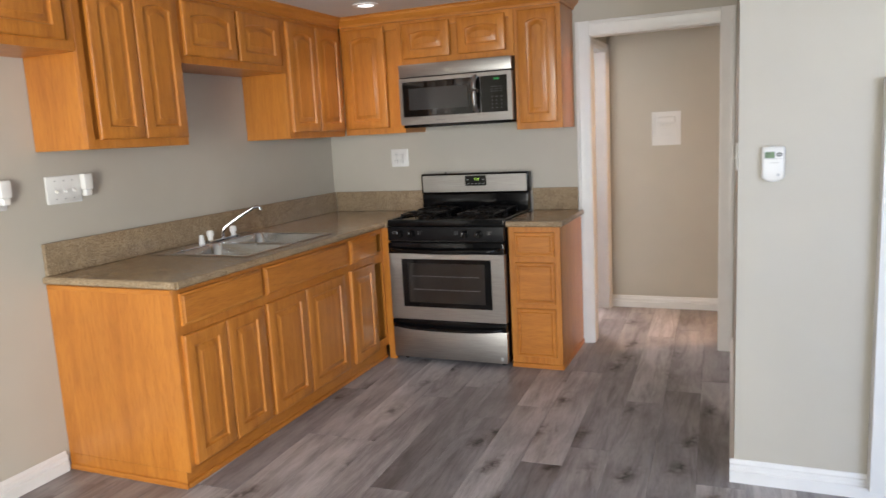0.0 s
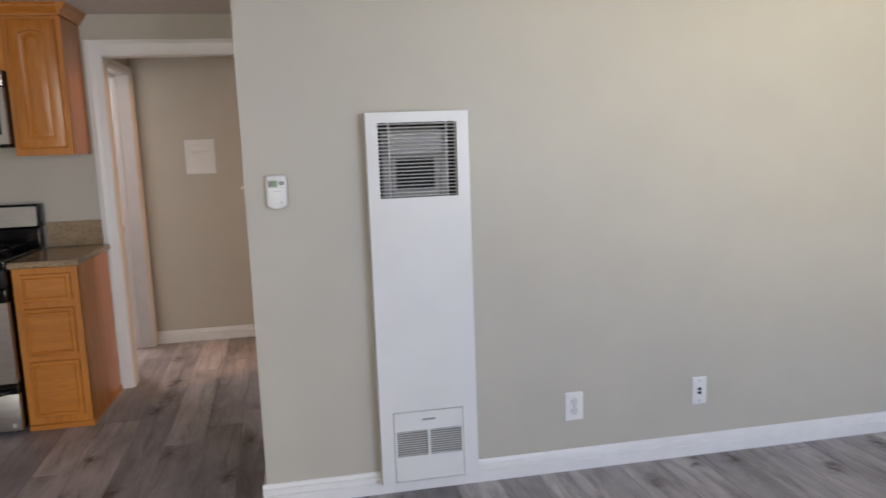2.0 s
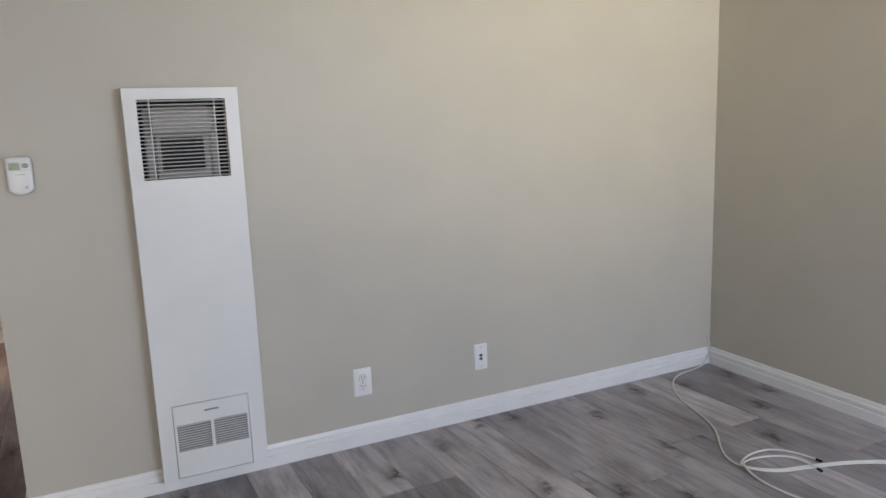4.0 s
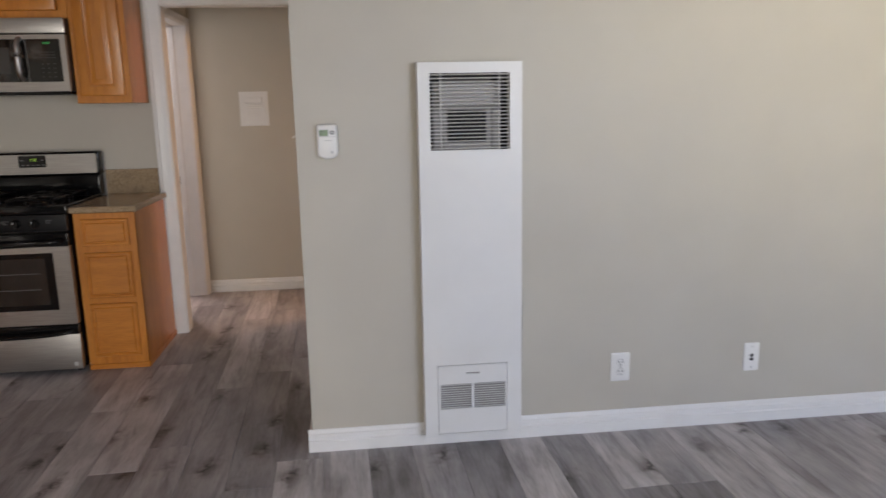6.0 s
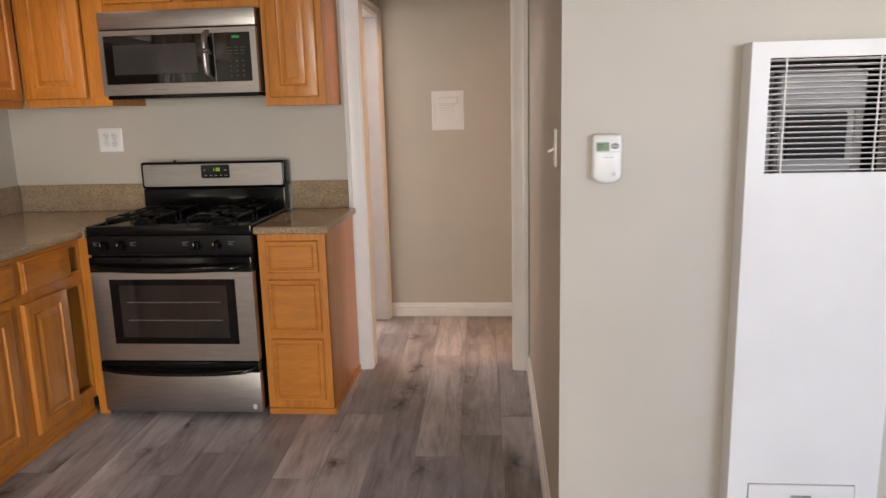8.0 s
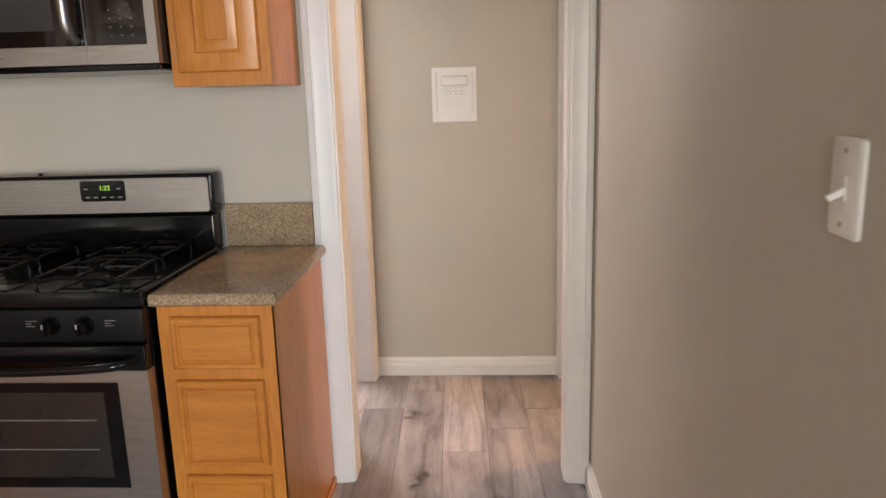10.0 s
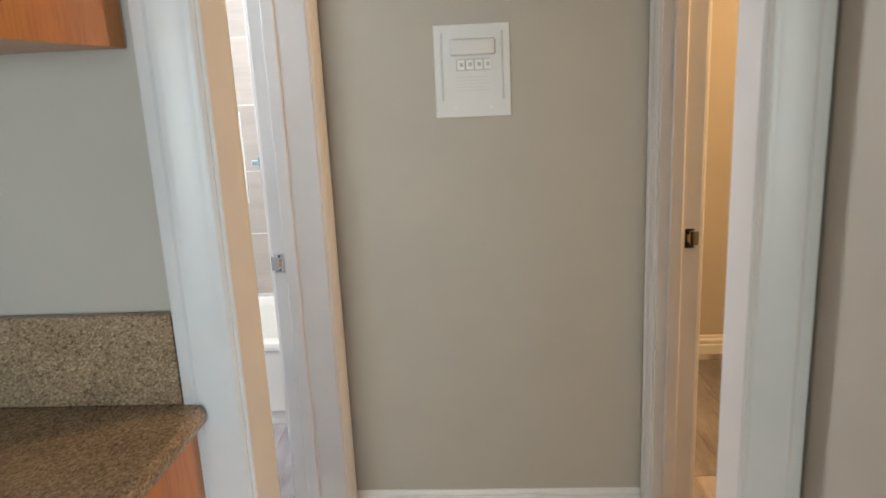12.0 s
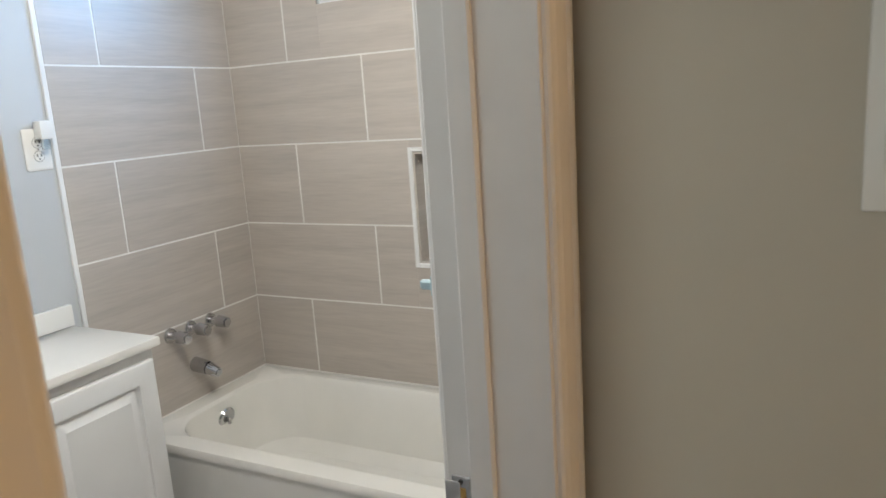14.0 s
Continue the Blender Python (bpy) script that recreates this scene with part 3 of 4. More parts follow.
def upper_x(y0, y1, z0, doors, label, arch=.017, xf=.140):
    c = thing("wall_cabinet", (0, (y0 + y1) / 2, z0), label, "cabinet", "kitchen wall cabinets")
    part("body", box(WX + .004, xf - .019, y0, y1, z0, 2.150, .001), OAK_Z, c)
    part("face_frame", join(box(xf - .019, xf, y0, y0 + .035, z0, 2.150, .001), box(xf - .019, xf, y1 - .035, y1, z0, 2.150, .001), box(xf - .019, xf - .0003, y0 + .035, y1 - .035, z0, z0 + .04), box(xf - .019, xf - .0003, y0 + .035, y1 - .035, 2.105, 2.150)), OAK_Z, c)
    for a, b in doors:
        part("door", front_x(door_rings(b - a, 2.125 - z0 - .038, arch, .052), xf, a, z0 + .038), OAK_Z, c)
    return c


def upper_y(x0, x1, z0, doors, label, arch=.017, yf=-.330, group="kitchen wall cabinets"):
    c = thing("wall_cabinet", ((x0 + x1) / 2, -.15, z0), label, "cabinet", group)
    part("body", box(x0, x1, yf + .019, -.004, z0, 2.150, .001), OAK_Z, c)
    part("face_frame", join(box(x0, x0 + .03, yf, yf + .019, z0, 2.150, .001), box(x1 - .03, x1, yf, yf + .019, z0, 2.150, .001), box(x0 + .03, x1 - .03, yf + .0003, yf + .019, z0, z0 + .04), box(x0 + .03, x1 - .03, yf + .0003, yf + .019, 2.105, 2.150)), OAK_Z, c)
    for a, b in doors:
        part("door", front_y(door_rings(b - a, 2.130 - z0 - .038, arch, .052 if b - a > .2 else .045), a, yf, z0 + .038), OAK_Z, c)
    return c


upper_x(-3.25, -2.436, 1.833, [(-3.23, -2.86), (-2.85, -2.492)], "short honey oak wall cabinet with arched panel doors")
upper_x(-2.434, -1.842, 1.437, [(-2.374, -2.128), (-2.120, -1.854)], "tall honey oak wall cabinet with two arched doors")
upper_x(-1.840, -.982, 1.828, [(-1.815, -1.425), (-1.400, -1.030)], "short honey oak wall cabinet over the sink")
upper_x(-.980, -.332, 1.444, [(-.950, -.650), (-.640, -.348)], "honey oak corner wall cabinet with two arched doors")
upper_y(.150, .597, 1.447, [(.176, .480)], "narrow honey oak wall cabinet beside the microwave")
upper_y(.599, 1.352, 1.874, [(.614, .937), (.992, 1.302)], "short honey oak wall cabinet over the microwave", .013)
upper_y(1.354, 1.640, 1.428, [(1.380, 1.613)], "narrow honey oak wall cabinet beside the door frame")

CROWN = [(0, 0), (.010, 0), (.012, .012), (.018, .020), (.034, .036), (.040, .046), (.040, .054), (.048, .060), (.048, .064), (0, .064)]
cr = thing("crown_moulding", (.14, -.33, 2.150), "honey oak crown moulding over the cabinets", "moulding")
part("crown_length", sweep(CROWN, (.140, -3.25, 2.1505), (.140, -.330, 2.1505), (1, 0, 0), (0, 0, 1)), OAK_Y, cr)
part("crown_length", sweep(CROWN, (.140, -.330, 2.1505), (1.640, -.330, 2.1505), (0, -1, 0), (0, 0, 1)), OAK_X, cr)
part("crown_length", sweep(CROWN, (1.640, -.378, 2.1505), (1.640, -.002, 2.1505), (1, 0, 0), (0, 0, 1)), OAK_Y, cr)

# ---------------------------------------------------------------- worktops, sink
SX0, SX1, SY0, SY1 = -.120, .480, -1.915, -1.140


ct = thing("countertop", (.3, -1.3, .862), "beige speckled granite countertop with rounded edge", "countertop")
EDGE = [(0, 0), (.008, .001), (.014, .006), (.016, .016), (.014, .027), (.008, .033), (0, .034)]
part("slab", join(*[box(a, b, c, d, .862, .896) for a, b, c, d in minus([(WX + .002, .556, -2.470, -.666)], (SX0 + .01, SX1 - .01, SY0 + .01, SY1 - .01))]), GRANITE, ct)
part("rounded_edge", sweep(EDGE, (.556, -2.470, .862), (.556, -.666, .862), (1, 0, 0), (0, 0, 1)), GRANITE, ct)
part("rounded_edge", sweep(EDGE, (WX + .002, -2.470, .862), (.564, -2.470, .862), (0, -1, 0), (0, 0, 1)), GRANITE, ct)
part("backsplash", box(WX + .002, WX + .022, -2.470, -.0215, .8965, 1.040, .002), GRANITE, ct)
part("slab", box(WX + .002, .582, -.6655, -.002, .862, .896), GRANITE, ct)
part("backsplash", box(WX + .0225, .581, -.021, -.002, .8965, 1.040, .002), GRANITE, ct)
ct2 = thing("countertop", (1.5, -.3, .862), "short beige granite countertop beside the range", "countertop")
part("slab", box(1.354, 1.676, -.618, -.002, .862, .896), GRANITE, ct2)
part("rounded_edge", sweep(EDGE, (1.354, -.618, .862), (1.684, -.618, .862), (0, -1, 0), (0, 0, 1)), GRANITE, ct2)
part("rounded_edge", sweep(EDGE, (1.676, -.628, .862), (1.676, -.020, .862), (1, 0, 0), (0, 0, 1)), GRANITE, ct2)
part("backsplash", box(1.354, 1.655, -.021, -.002, .8965, 1.042, .002), GRANITE, ct2)


def rrect(x0, x1, y0, y1, z, r, k=6):
    pts = []
    for cx, cy, a0 in ((x1 - r, y1 - r, 0), (x0 + r, y1 - r, 90), (x0 + r, y0 + r, 180), (x1 - r, y0 + r, 270)):
        for i in range(k):
            a = radians(a0 + 90 * i / (k - 1))
            pts.append((cx + r * math.cos(a), cy + r * math.sin(a), z))
    return pts


sk = thing("kitchen_sink", (.18, -1.53, .896), "double-bowl stainless steel kitchen sink set in granite", "sink")
mid = (SY0 + SY1) / 2
part("rim", join(*[box(a, b, c, d, .8965, .9015, .0015) for a, b, c, d in ((SX0, SX0 + .100, SY0, SY1), (SX1 - .025, SX1, SY0, SY1), (SX0 + .100, SX1 - .025, SY0, SY0 + .025), (SX0 + .100, SX1 - .025, SY1 - .025, SY1), (SX0 + .100, SX1 - .025, mid - .016, mid + .016))]), SINKSTEEL, sk)
for a, b in ((SY0 + .025, mid - .016), (mid + .016, SY1 - .025)):
    x0, x1 = SX0 + .100, SX1 - .025
    part("bowl", rings_mesh([rrect(x0 - .003, x1 + .003, a - .003, b + .003, .8995, .05), rrect(x0, x1, a, b, .894, .05), rrect(x0 + .006, x1 - .006, a + .006, b - .006, .80, .05), rrect(x0 + .02, x1 - .02, a + .02, b - .02, .745, .05), rrect(x0 + .05, x1 - .05, a + .05, b - .05, .735, .04)], True, True), SINKSTEEL, sk)
    part("drain", cyl(((x0 + x1) / 2, (a + b) / 2, .735), ((x0 + x1) / 2, (a + b) / 2, .739), .04, bevel=.002), CHROME, sk)
fa = thing("kitchen_faucet", (-.070, -1.415, .901), "chrome kitchen faucet with two clear knobs", "faucet")
part("deck_plate", box(-.094, -.046, -1.545, -1.300, .9015, .914, .006, 2), CHROME, fa)
part("spout", tube([(-.070, -1.415, .914), (-.070, -1.415, .955), (-.040, -1.395, .985), (.075, -1.318, 1.068), (.105, -1.298, 1.074), (.112, -1.293, 1.050)], .010, 12, 2), CHROME, fa)
for y in (-1.520, -1.325):
    k = part("handle", join(cyl((-.070, y, .914), (-.070, y, .932), .014), cyl((-.070, y, .932), (-.070, y, .965), .021, .019, 12, .004)), WHITEPL, fa)
part("sprayer", cyl((-.070, -1.590, .9015), (-.070, -1.590, .950), .016, .011, 14, .002), WHITEPL, fa)

# ---------------------------------------------------------------- gas range
RX0, RX1 = .586, 1.349
rg = thing("gas_range", ((RX0 + RX1) / 2, -.33, 0), "freestanding stainless and black gas range", "range")
part("side_panel", box(RX0, RX0 + .012, -.622, -.025, .03, .875, .002), BLACK, rg)
part("side_panel", box(RX1 - .012, RX1, -.622, -.025, .03, .875, .002), BLACK, rg)
part("back_panel", box(RX0 + .012, RX1 - .012, -.045, -.03, .03, .875), BLACKPL, rg)
part("inner_body", box(RX0 + .0125, RX1 - .0125, -.620, -.046, .04, .872), BLACKPL, rg)
for x in (RX0 + .05, RX1 - .05):
    for y in (-.58, -.08):
        part("foot", cyl((x, y, 0), (x, y, .031), .016, .012, 12), BLACKPL, rg)
top = part("cooktop", join(box(RX0 - .002, RX1 + .002, -.640, -.10, .876, .900, .006, 2), box(RX0 - .002, RX1 + .002, -.655, -.6405, .870, .912, .006, 2), box(RX0 - .002, RX0 + .018, -.640, -.10, .9005, .912, .004), box(RX1 - .018, RX1 + .002, -.640, -.10, .9005, .912, .004)), BLACK, rg, "glossy black enamel cooktop")


def grate(cx, cy, w, d):
    z0, z1 = .935, .943
    bms = [tube([(cx - w, cy - d, .901), (cx - w, cy - d, z1 - .004), (cx + w, cy - d, z1 - .004), (cx + w, cy - d, .901)], .0055, 8, 1),
           tube([(cx - w, cy + d, .901), (cx - w, cy + d, z1 - .004), (cx + w, cy + d, z1 - .004), (cx + w, cy + d, .901)], .0055, 8, 1)]
    for s in (-1, 1):
        bms.append(box(cx + s * w - .005, cx + s * w + .005, cy - d, cy + d, z0, z1, .002))
        bms.append(box(cx - .005 + s * .058, cx + .005 + s * .058, cy - .005, cy + .005, z0, z1 + .004))
        bms.append(box(min(cx + s * .022, cx + s * w), max(cx + s * .022, cx + s * w), cy - .005, cy + .005, z0, z1 + .003, .002))
        bms.append(box(cx - .005, cx + .005, min(cy + s * .022, cy + s * d), max(cy + s * .022, cy + s * d), z0, z1 + .003, .002))
    return join(*bms)


for cx in (RX0 + .19, RX1 - .19):
    for cy in (-.505, -.245):
        part("grate", grate(cx, cy, .115, .105), IRON, rg)
        bn = part("burner", join(cyl((cx, cy, .8995), (cx, cy, .914), .045, .040, 24, .003), cyl((cx, cy, .9145), (cx, cy, .924), .034, .030, 24, .003)), IRON, rg)
cp = part("control_panel", box(RX0, RX1, -.664, -.6225, .782, .868, .004, 2), BLACKPL, rg, "black knob panel")
for x in (RX0 + .085, RX0 + .165, RX1 - .245, RX1 - .155):
    kn = part("knob", join(cyl((x, -.6645, .825), (x, -.672, .825), .027, .025, 24, .002), cyl((x, -.6725, .825), (x, -.694, .825), .021, .018, 24, .003), box(x - .004, x + .004, -.702, -.694, .808, .842, .002)), BLACK, rg)
    part("knob_mark", box(x - .0012, x + .0012, -.7035, -.7022, .828, .840), PALEINK, kn)
for x in (RX0 + .205, RX1 - .312, RX1 - .100, RX0 + .03):
    for i, wd in enumerate((.030, .016, .024)):
        part("printed_mark", box(x, x + wd, -.6655, -.6642, .838 - i * .007, .8394 - i * .007), HAZE, cp)
part("vent_gap", box(RX0 + .004, RX1 - .004, -.640, -.6225, .700, .781), BLACK, rg)
od = part("oven_door", plate(RX0 + .002, RX1 - .002, .282, .700, -.664, -.6225, [(RX0 + .086, RX1 - .086, .362, .668)]), STEEL, rg, "brushed stainless oven door")
part("door_cap", box(RX0 + .002, RX1 - .002, -.668, -.641, .7005, .770, .006, 2), BLACK, od, "glossy black upper door strip")
part("handle", join(tube([(RX0 + .03, -.662, .735), (RX0 + .05, -.705, .728), (RX0 + .2, -.716, .722), ((RX0 + RX1) / 2, -.720, .719), (RX1 - .2, -.716, .722), (RX1 - .05, -.705, .728), (RX1 - .03, -.662, .735)], .013, 12, 2)), BLACK, od, "bowed black oven door handle")
part("window_frame", plate(RX0 + .0865, RX1 - .0865, .3625, .6675, -.6655, -.640, [(RX0 + .128, RX1 - .128, .392, .640)]), BLACK, od)
part("window_glass", box(RX0 + .128, RX1 - .128, -.663, -.655, .392, .640), OVENGLASS, od, "dark oven window glass")
for z in (.475, .56):
    part("oven_rack", tube([(RX0 + .16, -.6638, z), (RX1 - .16, -.6638, z)], .0011, 6), HAZE, od)
dw = part("storage_drawer", box(RX0 + .002, RX1 - .002, -.664, -.6225, .030, .225, .004, 2), STEEL, rg, "brushed stainless storage drawer")
part("drawer_cap", box(RX0 + .002, RX1 - .002, -.668, -.6225, .2255, .276, .005, 2), BLACK, dw)
part("handle", tube([(RX0 + .02, -.664, .250), (RX0 + .05, -.692, .240), (RX0 + .2, -.702, .231), ((RX0 + RX1) / 2, -.704, .228), (RX1 - .2, -.702, .231), (RX1 - .05, -.692, .240), (RX1 - .02, -.664, .250)], .011, 12, 2), BLACK, dw, "bowed black drawer handle")
part("badge", box(RX1 - .045, RX1 - .027, -.6655, -.6642, .048, .070), PALEINK, dw)
bg = part("backguard", join(box(RX0 + .004, RX1 - .004, -.110, -.03, .9005, 1.020, .006, 2), box(RX0 - .004, RX1 + .004, -.105, -.03, 1.0205, 1.158, .012, 3)), BLACK, rg, "black backguard with stainless face")
part("face_plate", rings_mesh([[(x, -.1052, z) for x, _, z in [(p[0], 0, p[1]) for p in rrect(RX0 + .010, RX1 - .010, 1.032, 1.146, 0, .010)]], [(p[0], -.1095, p[1]) for p in rrect(RX0 + .011, RX1 - .011, 1.033, 1.145, 0, .010)]]), STEEL, bg, "brushed stainless panel")
cx = (RX0 + RX1) / 2 + .018
dp = part("display", rings_mesh([[(p[0], -.1096, p[1]) for p in rrect(cx - .076, cx + .076, 1.072, 1.140, 0, .008)], [(p[0], -.1125, p[1]) for p in rrect(cx - .075, cx + .075, 1.073, 1.139, 0, .008)]]), BLACK, bg)


def letters(name, text, size, m, material, parent):
    cu = bpy.data.curves.new("text", 'FONT')
    cu.body, cu.size, cu.extrude, cu.align_x, cu.align_y = text, size, .0004, 'CENTER', 'CENTER'
    tmp = bpy.data.objects.new("text", cu)
    scene.collection.objects.link(tmp)
    me = bpy.data.meshes.new_from_object(tmp.evaluated_get(bpy.context.evaluated_depsgraph_get()))
    bpy.data.objects.remove(tmp)
    bm = bmesh.new()
    bm.from_mesh(me)
    bpy.data.meshes.remove(me)
    return part(name, moved(bm, m), material, parent)


letters("clock_digits", "1:22", .022, pose(cx + .008, -.1128, 1.116, 90, 0, 0), GREEN, dp)
for i in range(5):
    part("key", box(cx - .058 + i * .027, cx - .044 + i * .027, -.1132, -.1126, 1.084, 1.088), HAZE, dp)
for x in (cx - .055, cx + .055):
    part("key", box(x - .006, x + .006, -.1132, -.1126, 1.111, 1.116), HAZE, dp)
part("screw_cap", cyl((RX0 + .165, -.06, 1.158), (RX0 + .165, -.06, 1.165), .008, .005, 12), BLACKPL, bg)
part("maker_mark", box(cx - .04, cx + .04, -.1102, -.1097, 1.046, 1.050), INK, bg)

# ---------------------------------------------------------------- microwave
MX0, MX1, MZ0, MZ1, MY = .599, 1.350, 1.481, 1.870, -.400
mw = thing("microwave", ((MX0 + MX1) / 2, -.2, MZ0), "stainless over-the-range microwave under the oak cabinet", "microwave")
part("case", box(MX0, MX1, -.372, -.004, MZ0 + .012, MZ1, .003), BLACKPL, mw)
part("underside", box(MX0 + .01, MX1 - .01, -.385, -.02, MZ0 - .006, MZ0 + .0115, .003), BLACK, mw)
part("vent_strip", box(MX0, MX1, MY + .002, -.3725, MZ1 - .078, MZ1, .006, 2), STEEL, mw, "brushed stainless vent strip")
part("shadow_gap", box(MX0 + .003, MX1 - .003, MY + .012, -.3725, MZ1 - .084, MZ1 - .0785), BLACK, mw)
DX = MX1 - .200
dr = part("door", plate(MX0, DX, MZ0 + .012, MZ1 - .085, MY, -.3725, [(MX0 + .022, DX - .002, MZ0 + .062, MZ1 - .108)]), STEEL, mw, "brushed stainless microwave door")
part("window_surround", box(MX0 + .0225, DX - .0025, MY + .001, -.3725, MZ0 + .0625, MZ1 - .1085, .001), DARKGLASS, dr, "black glass door window")
part("window_screen", box(MX0 + .065, DX - .085, MY - .0005, MY + .0008, MZ0 + .105, MZ1 - .150), GREYMESH, dr)
part("handle", join(tube([(DX - .028, MY, MZ0 + .075), (DX - .028, MY - .040, MZ0 + .095), (DX - .028, MY - .046, (MZ0 + MZ1) / 2 - .02), (DX - .028, MY - .040, MZ1 - .125), (DX - .028, MY, MZ1 - .105)], .0135, 14, 2)), STEEL, dr, "bowed stainless handle")
part("badge", box((MX0 + DX) / 2 - .035, (MX0 + DX) / 2 + .035, MY - .0008, MY - .0002, MZ0 + .032, MZ0 + .037), HAZE, dr)
pn = part("control_frame", plate(DX + .001, MX1, MZ0 + .012, MZ1 - .085, MY, -.3725, [(DX + .0015, MX1 - .028, MZ0 + .062, MZ1 - .108)]), STEEL, mw)
part("keypad", box(DX + .0018, MX1 - .0285, MY + .0005, -.3725, MZ0 + .0625, MZ1 - .1085, .001), DARKGLASS, pn, "black glass keypad")
for i in range(4):
    for j in range(3):
        part("key", box(DX + .071 + j * .030, DX + .077 + j * .030, MY - .0008, MY + .0002, MZ0 + .085 + i * .022, MZ0 + .090 + i * .022), DIMINK, pn)
for i in range(3):
    for j in range(3):
        part("key", box(DX + .064 + j * .030, DX + .084 + j * .030, MY - .0008, MY + .0002, MZ0 + .185 + i * .014, MZ0 + .1868 + i * .014), DIMINK, pn)
for i in range(4):
    part("display_bar", box(DX + .088 + i * .009, DX + .094 + i * .009, MY - .0008, MY + .0002, MZ1 - .134, MZ1 - .123), DIMGREEN, pn)

# ---------------------------------------------------------------- wall furnace
FX0, FX1, FZ0, FZ1, FY = 3.087, 3.483, .056, 1.538, -1.824
fu = thing("wall_furnace", ((FX0 + FX1) / 2, HEAT, FZ0), "tall white enamelled wall furnace with louvered grilles", "heater")
GX0, GX1, GZ0, GZ1 = 3.133, 3.435, 1.214, 1.498
PX0, PX1, PZ1 = 3.140, 3.424, .362
part("cover", plate(FX0 + .001, FX1 - .001, FZ0 + .001, FZ1 - .001, FY, FY + .012, [(GX0, GX1, GZ0, GZ1), (PX0, PX1, FZ0 + .012, PZ1)]), WHITEMETAL, fu, "white enamelled front cover")
for a, b in ((FX0, FX0 + .004), (FX1 - .004, FX1)):
    part("side_panel", box(a, b, FY + .0022, HEAT - .001, FZ0, FZ1, .001), WHITEMETAL, fu)
for a, b in ((FZ0, FZ0 + .004), (FZ1 - .004, FZ1)):
    part("cap", box(FX0 + .0042, FX1 - .0042, FY + .0125, HEAT - .001, a, b, .001), WHITEMETAL, fu)
# box and hood are coloured near-black for the shade behind the grille
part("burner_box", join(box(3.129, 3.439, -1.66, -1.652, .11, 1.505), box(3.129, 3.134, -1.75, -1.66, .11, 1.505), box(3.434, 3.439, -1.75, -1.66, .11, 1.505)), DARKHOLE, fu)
part("heat_exchanger", join(box(3.184, 3.384, -1.745, -1.68, .30, 1.475, .008), box(3.154, 3.182, -1.72, -1.69, .30, 1.47, .004), box(3.386, 3.414, -1.72, -1.69, .30, 1.47, .004)), GREYMETAL, fu)
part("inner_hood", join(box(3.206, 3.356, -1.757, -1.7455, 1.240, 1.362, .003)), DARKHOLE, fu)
part("inner_flange", join(box(3.176, 3.392, -1.772, -1.746, 1.372, 1.466, .006)), GREYMETAL, fu)
ns = 21
for i in range(ns):
    z = GZ0 + .006 + (GZ1 - GZ0 - .012) * i / (ns - 1)
    part("grille_slat", moved(box(GX0, GX1, -.0070, .0070, -.0010, .0010), pose(0, FY + .011, z, -12)), LOUVER, fu)
for x in (GX0 + .040, GX1 - .040):
    part("grille_rod", box(x - .0020, x + .0020, FY + .0010, FY + .0042, GZ0, GZ1, .0008), LOUVER, fu)
lp = part("access_panel", plate(PX0 + .0025, PX1 - .0025, FZ0 + .016, PZ1 - .0025, FY - .002, FY + .004, [(PX0 + .012, PX0 + .136, .176, .282), (PX0 + .148, PX1 - .010, .176, .282), (3.256, 3.309, .322, .329)]), WHITEMETAL, fu, "white lower access panel")
part("panel_back", box(PX0 - .001, PX1 + .001, FY + .0125, FY + .015, FZ0 + .01, PZ1 + .001), INK, fu)
for a, b in ((PX0 + .012, PX0 + .136), (PX0 + .148, PX1 - .010)):
    for i in range(11):
        z = .181 + i * .0096
        part("louver", moved(box(a, b, -.0045, .0045, -.0009, .0009), pose(0, FY + .000, z, -32)), WHITEMETAL, lp)

# ---------------------------------------------------------------- small fittings on walls


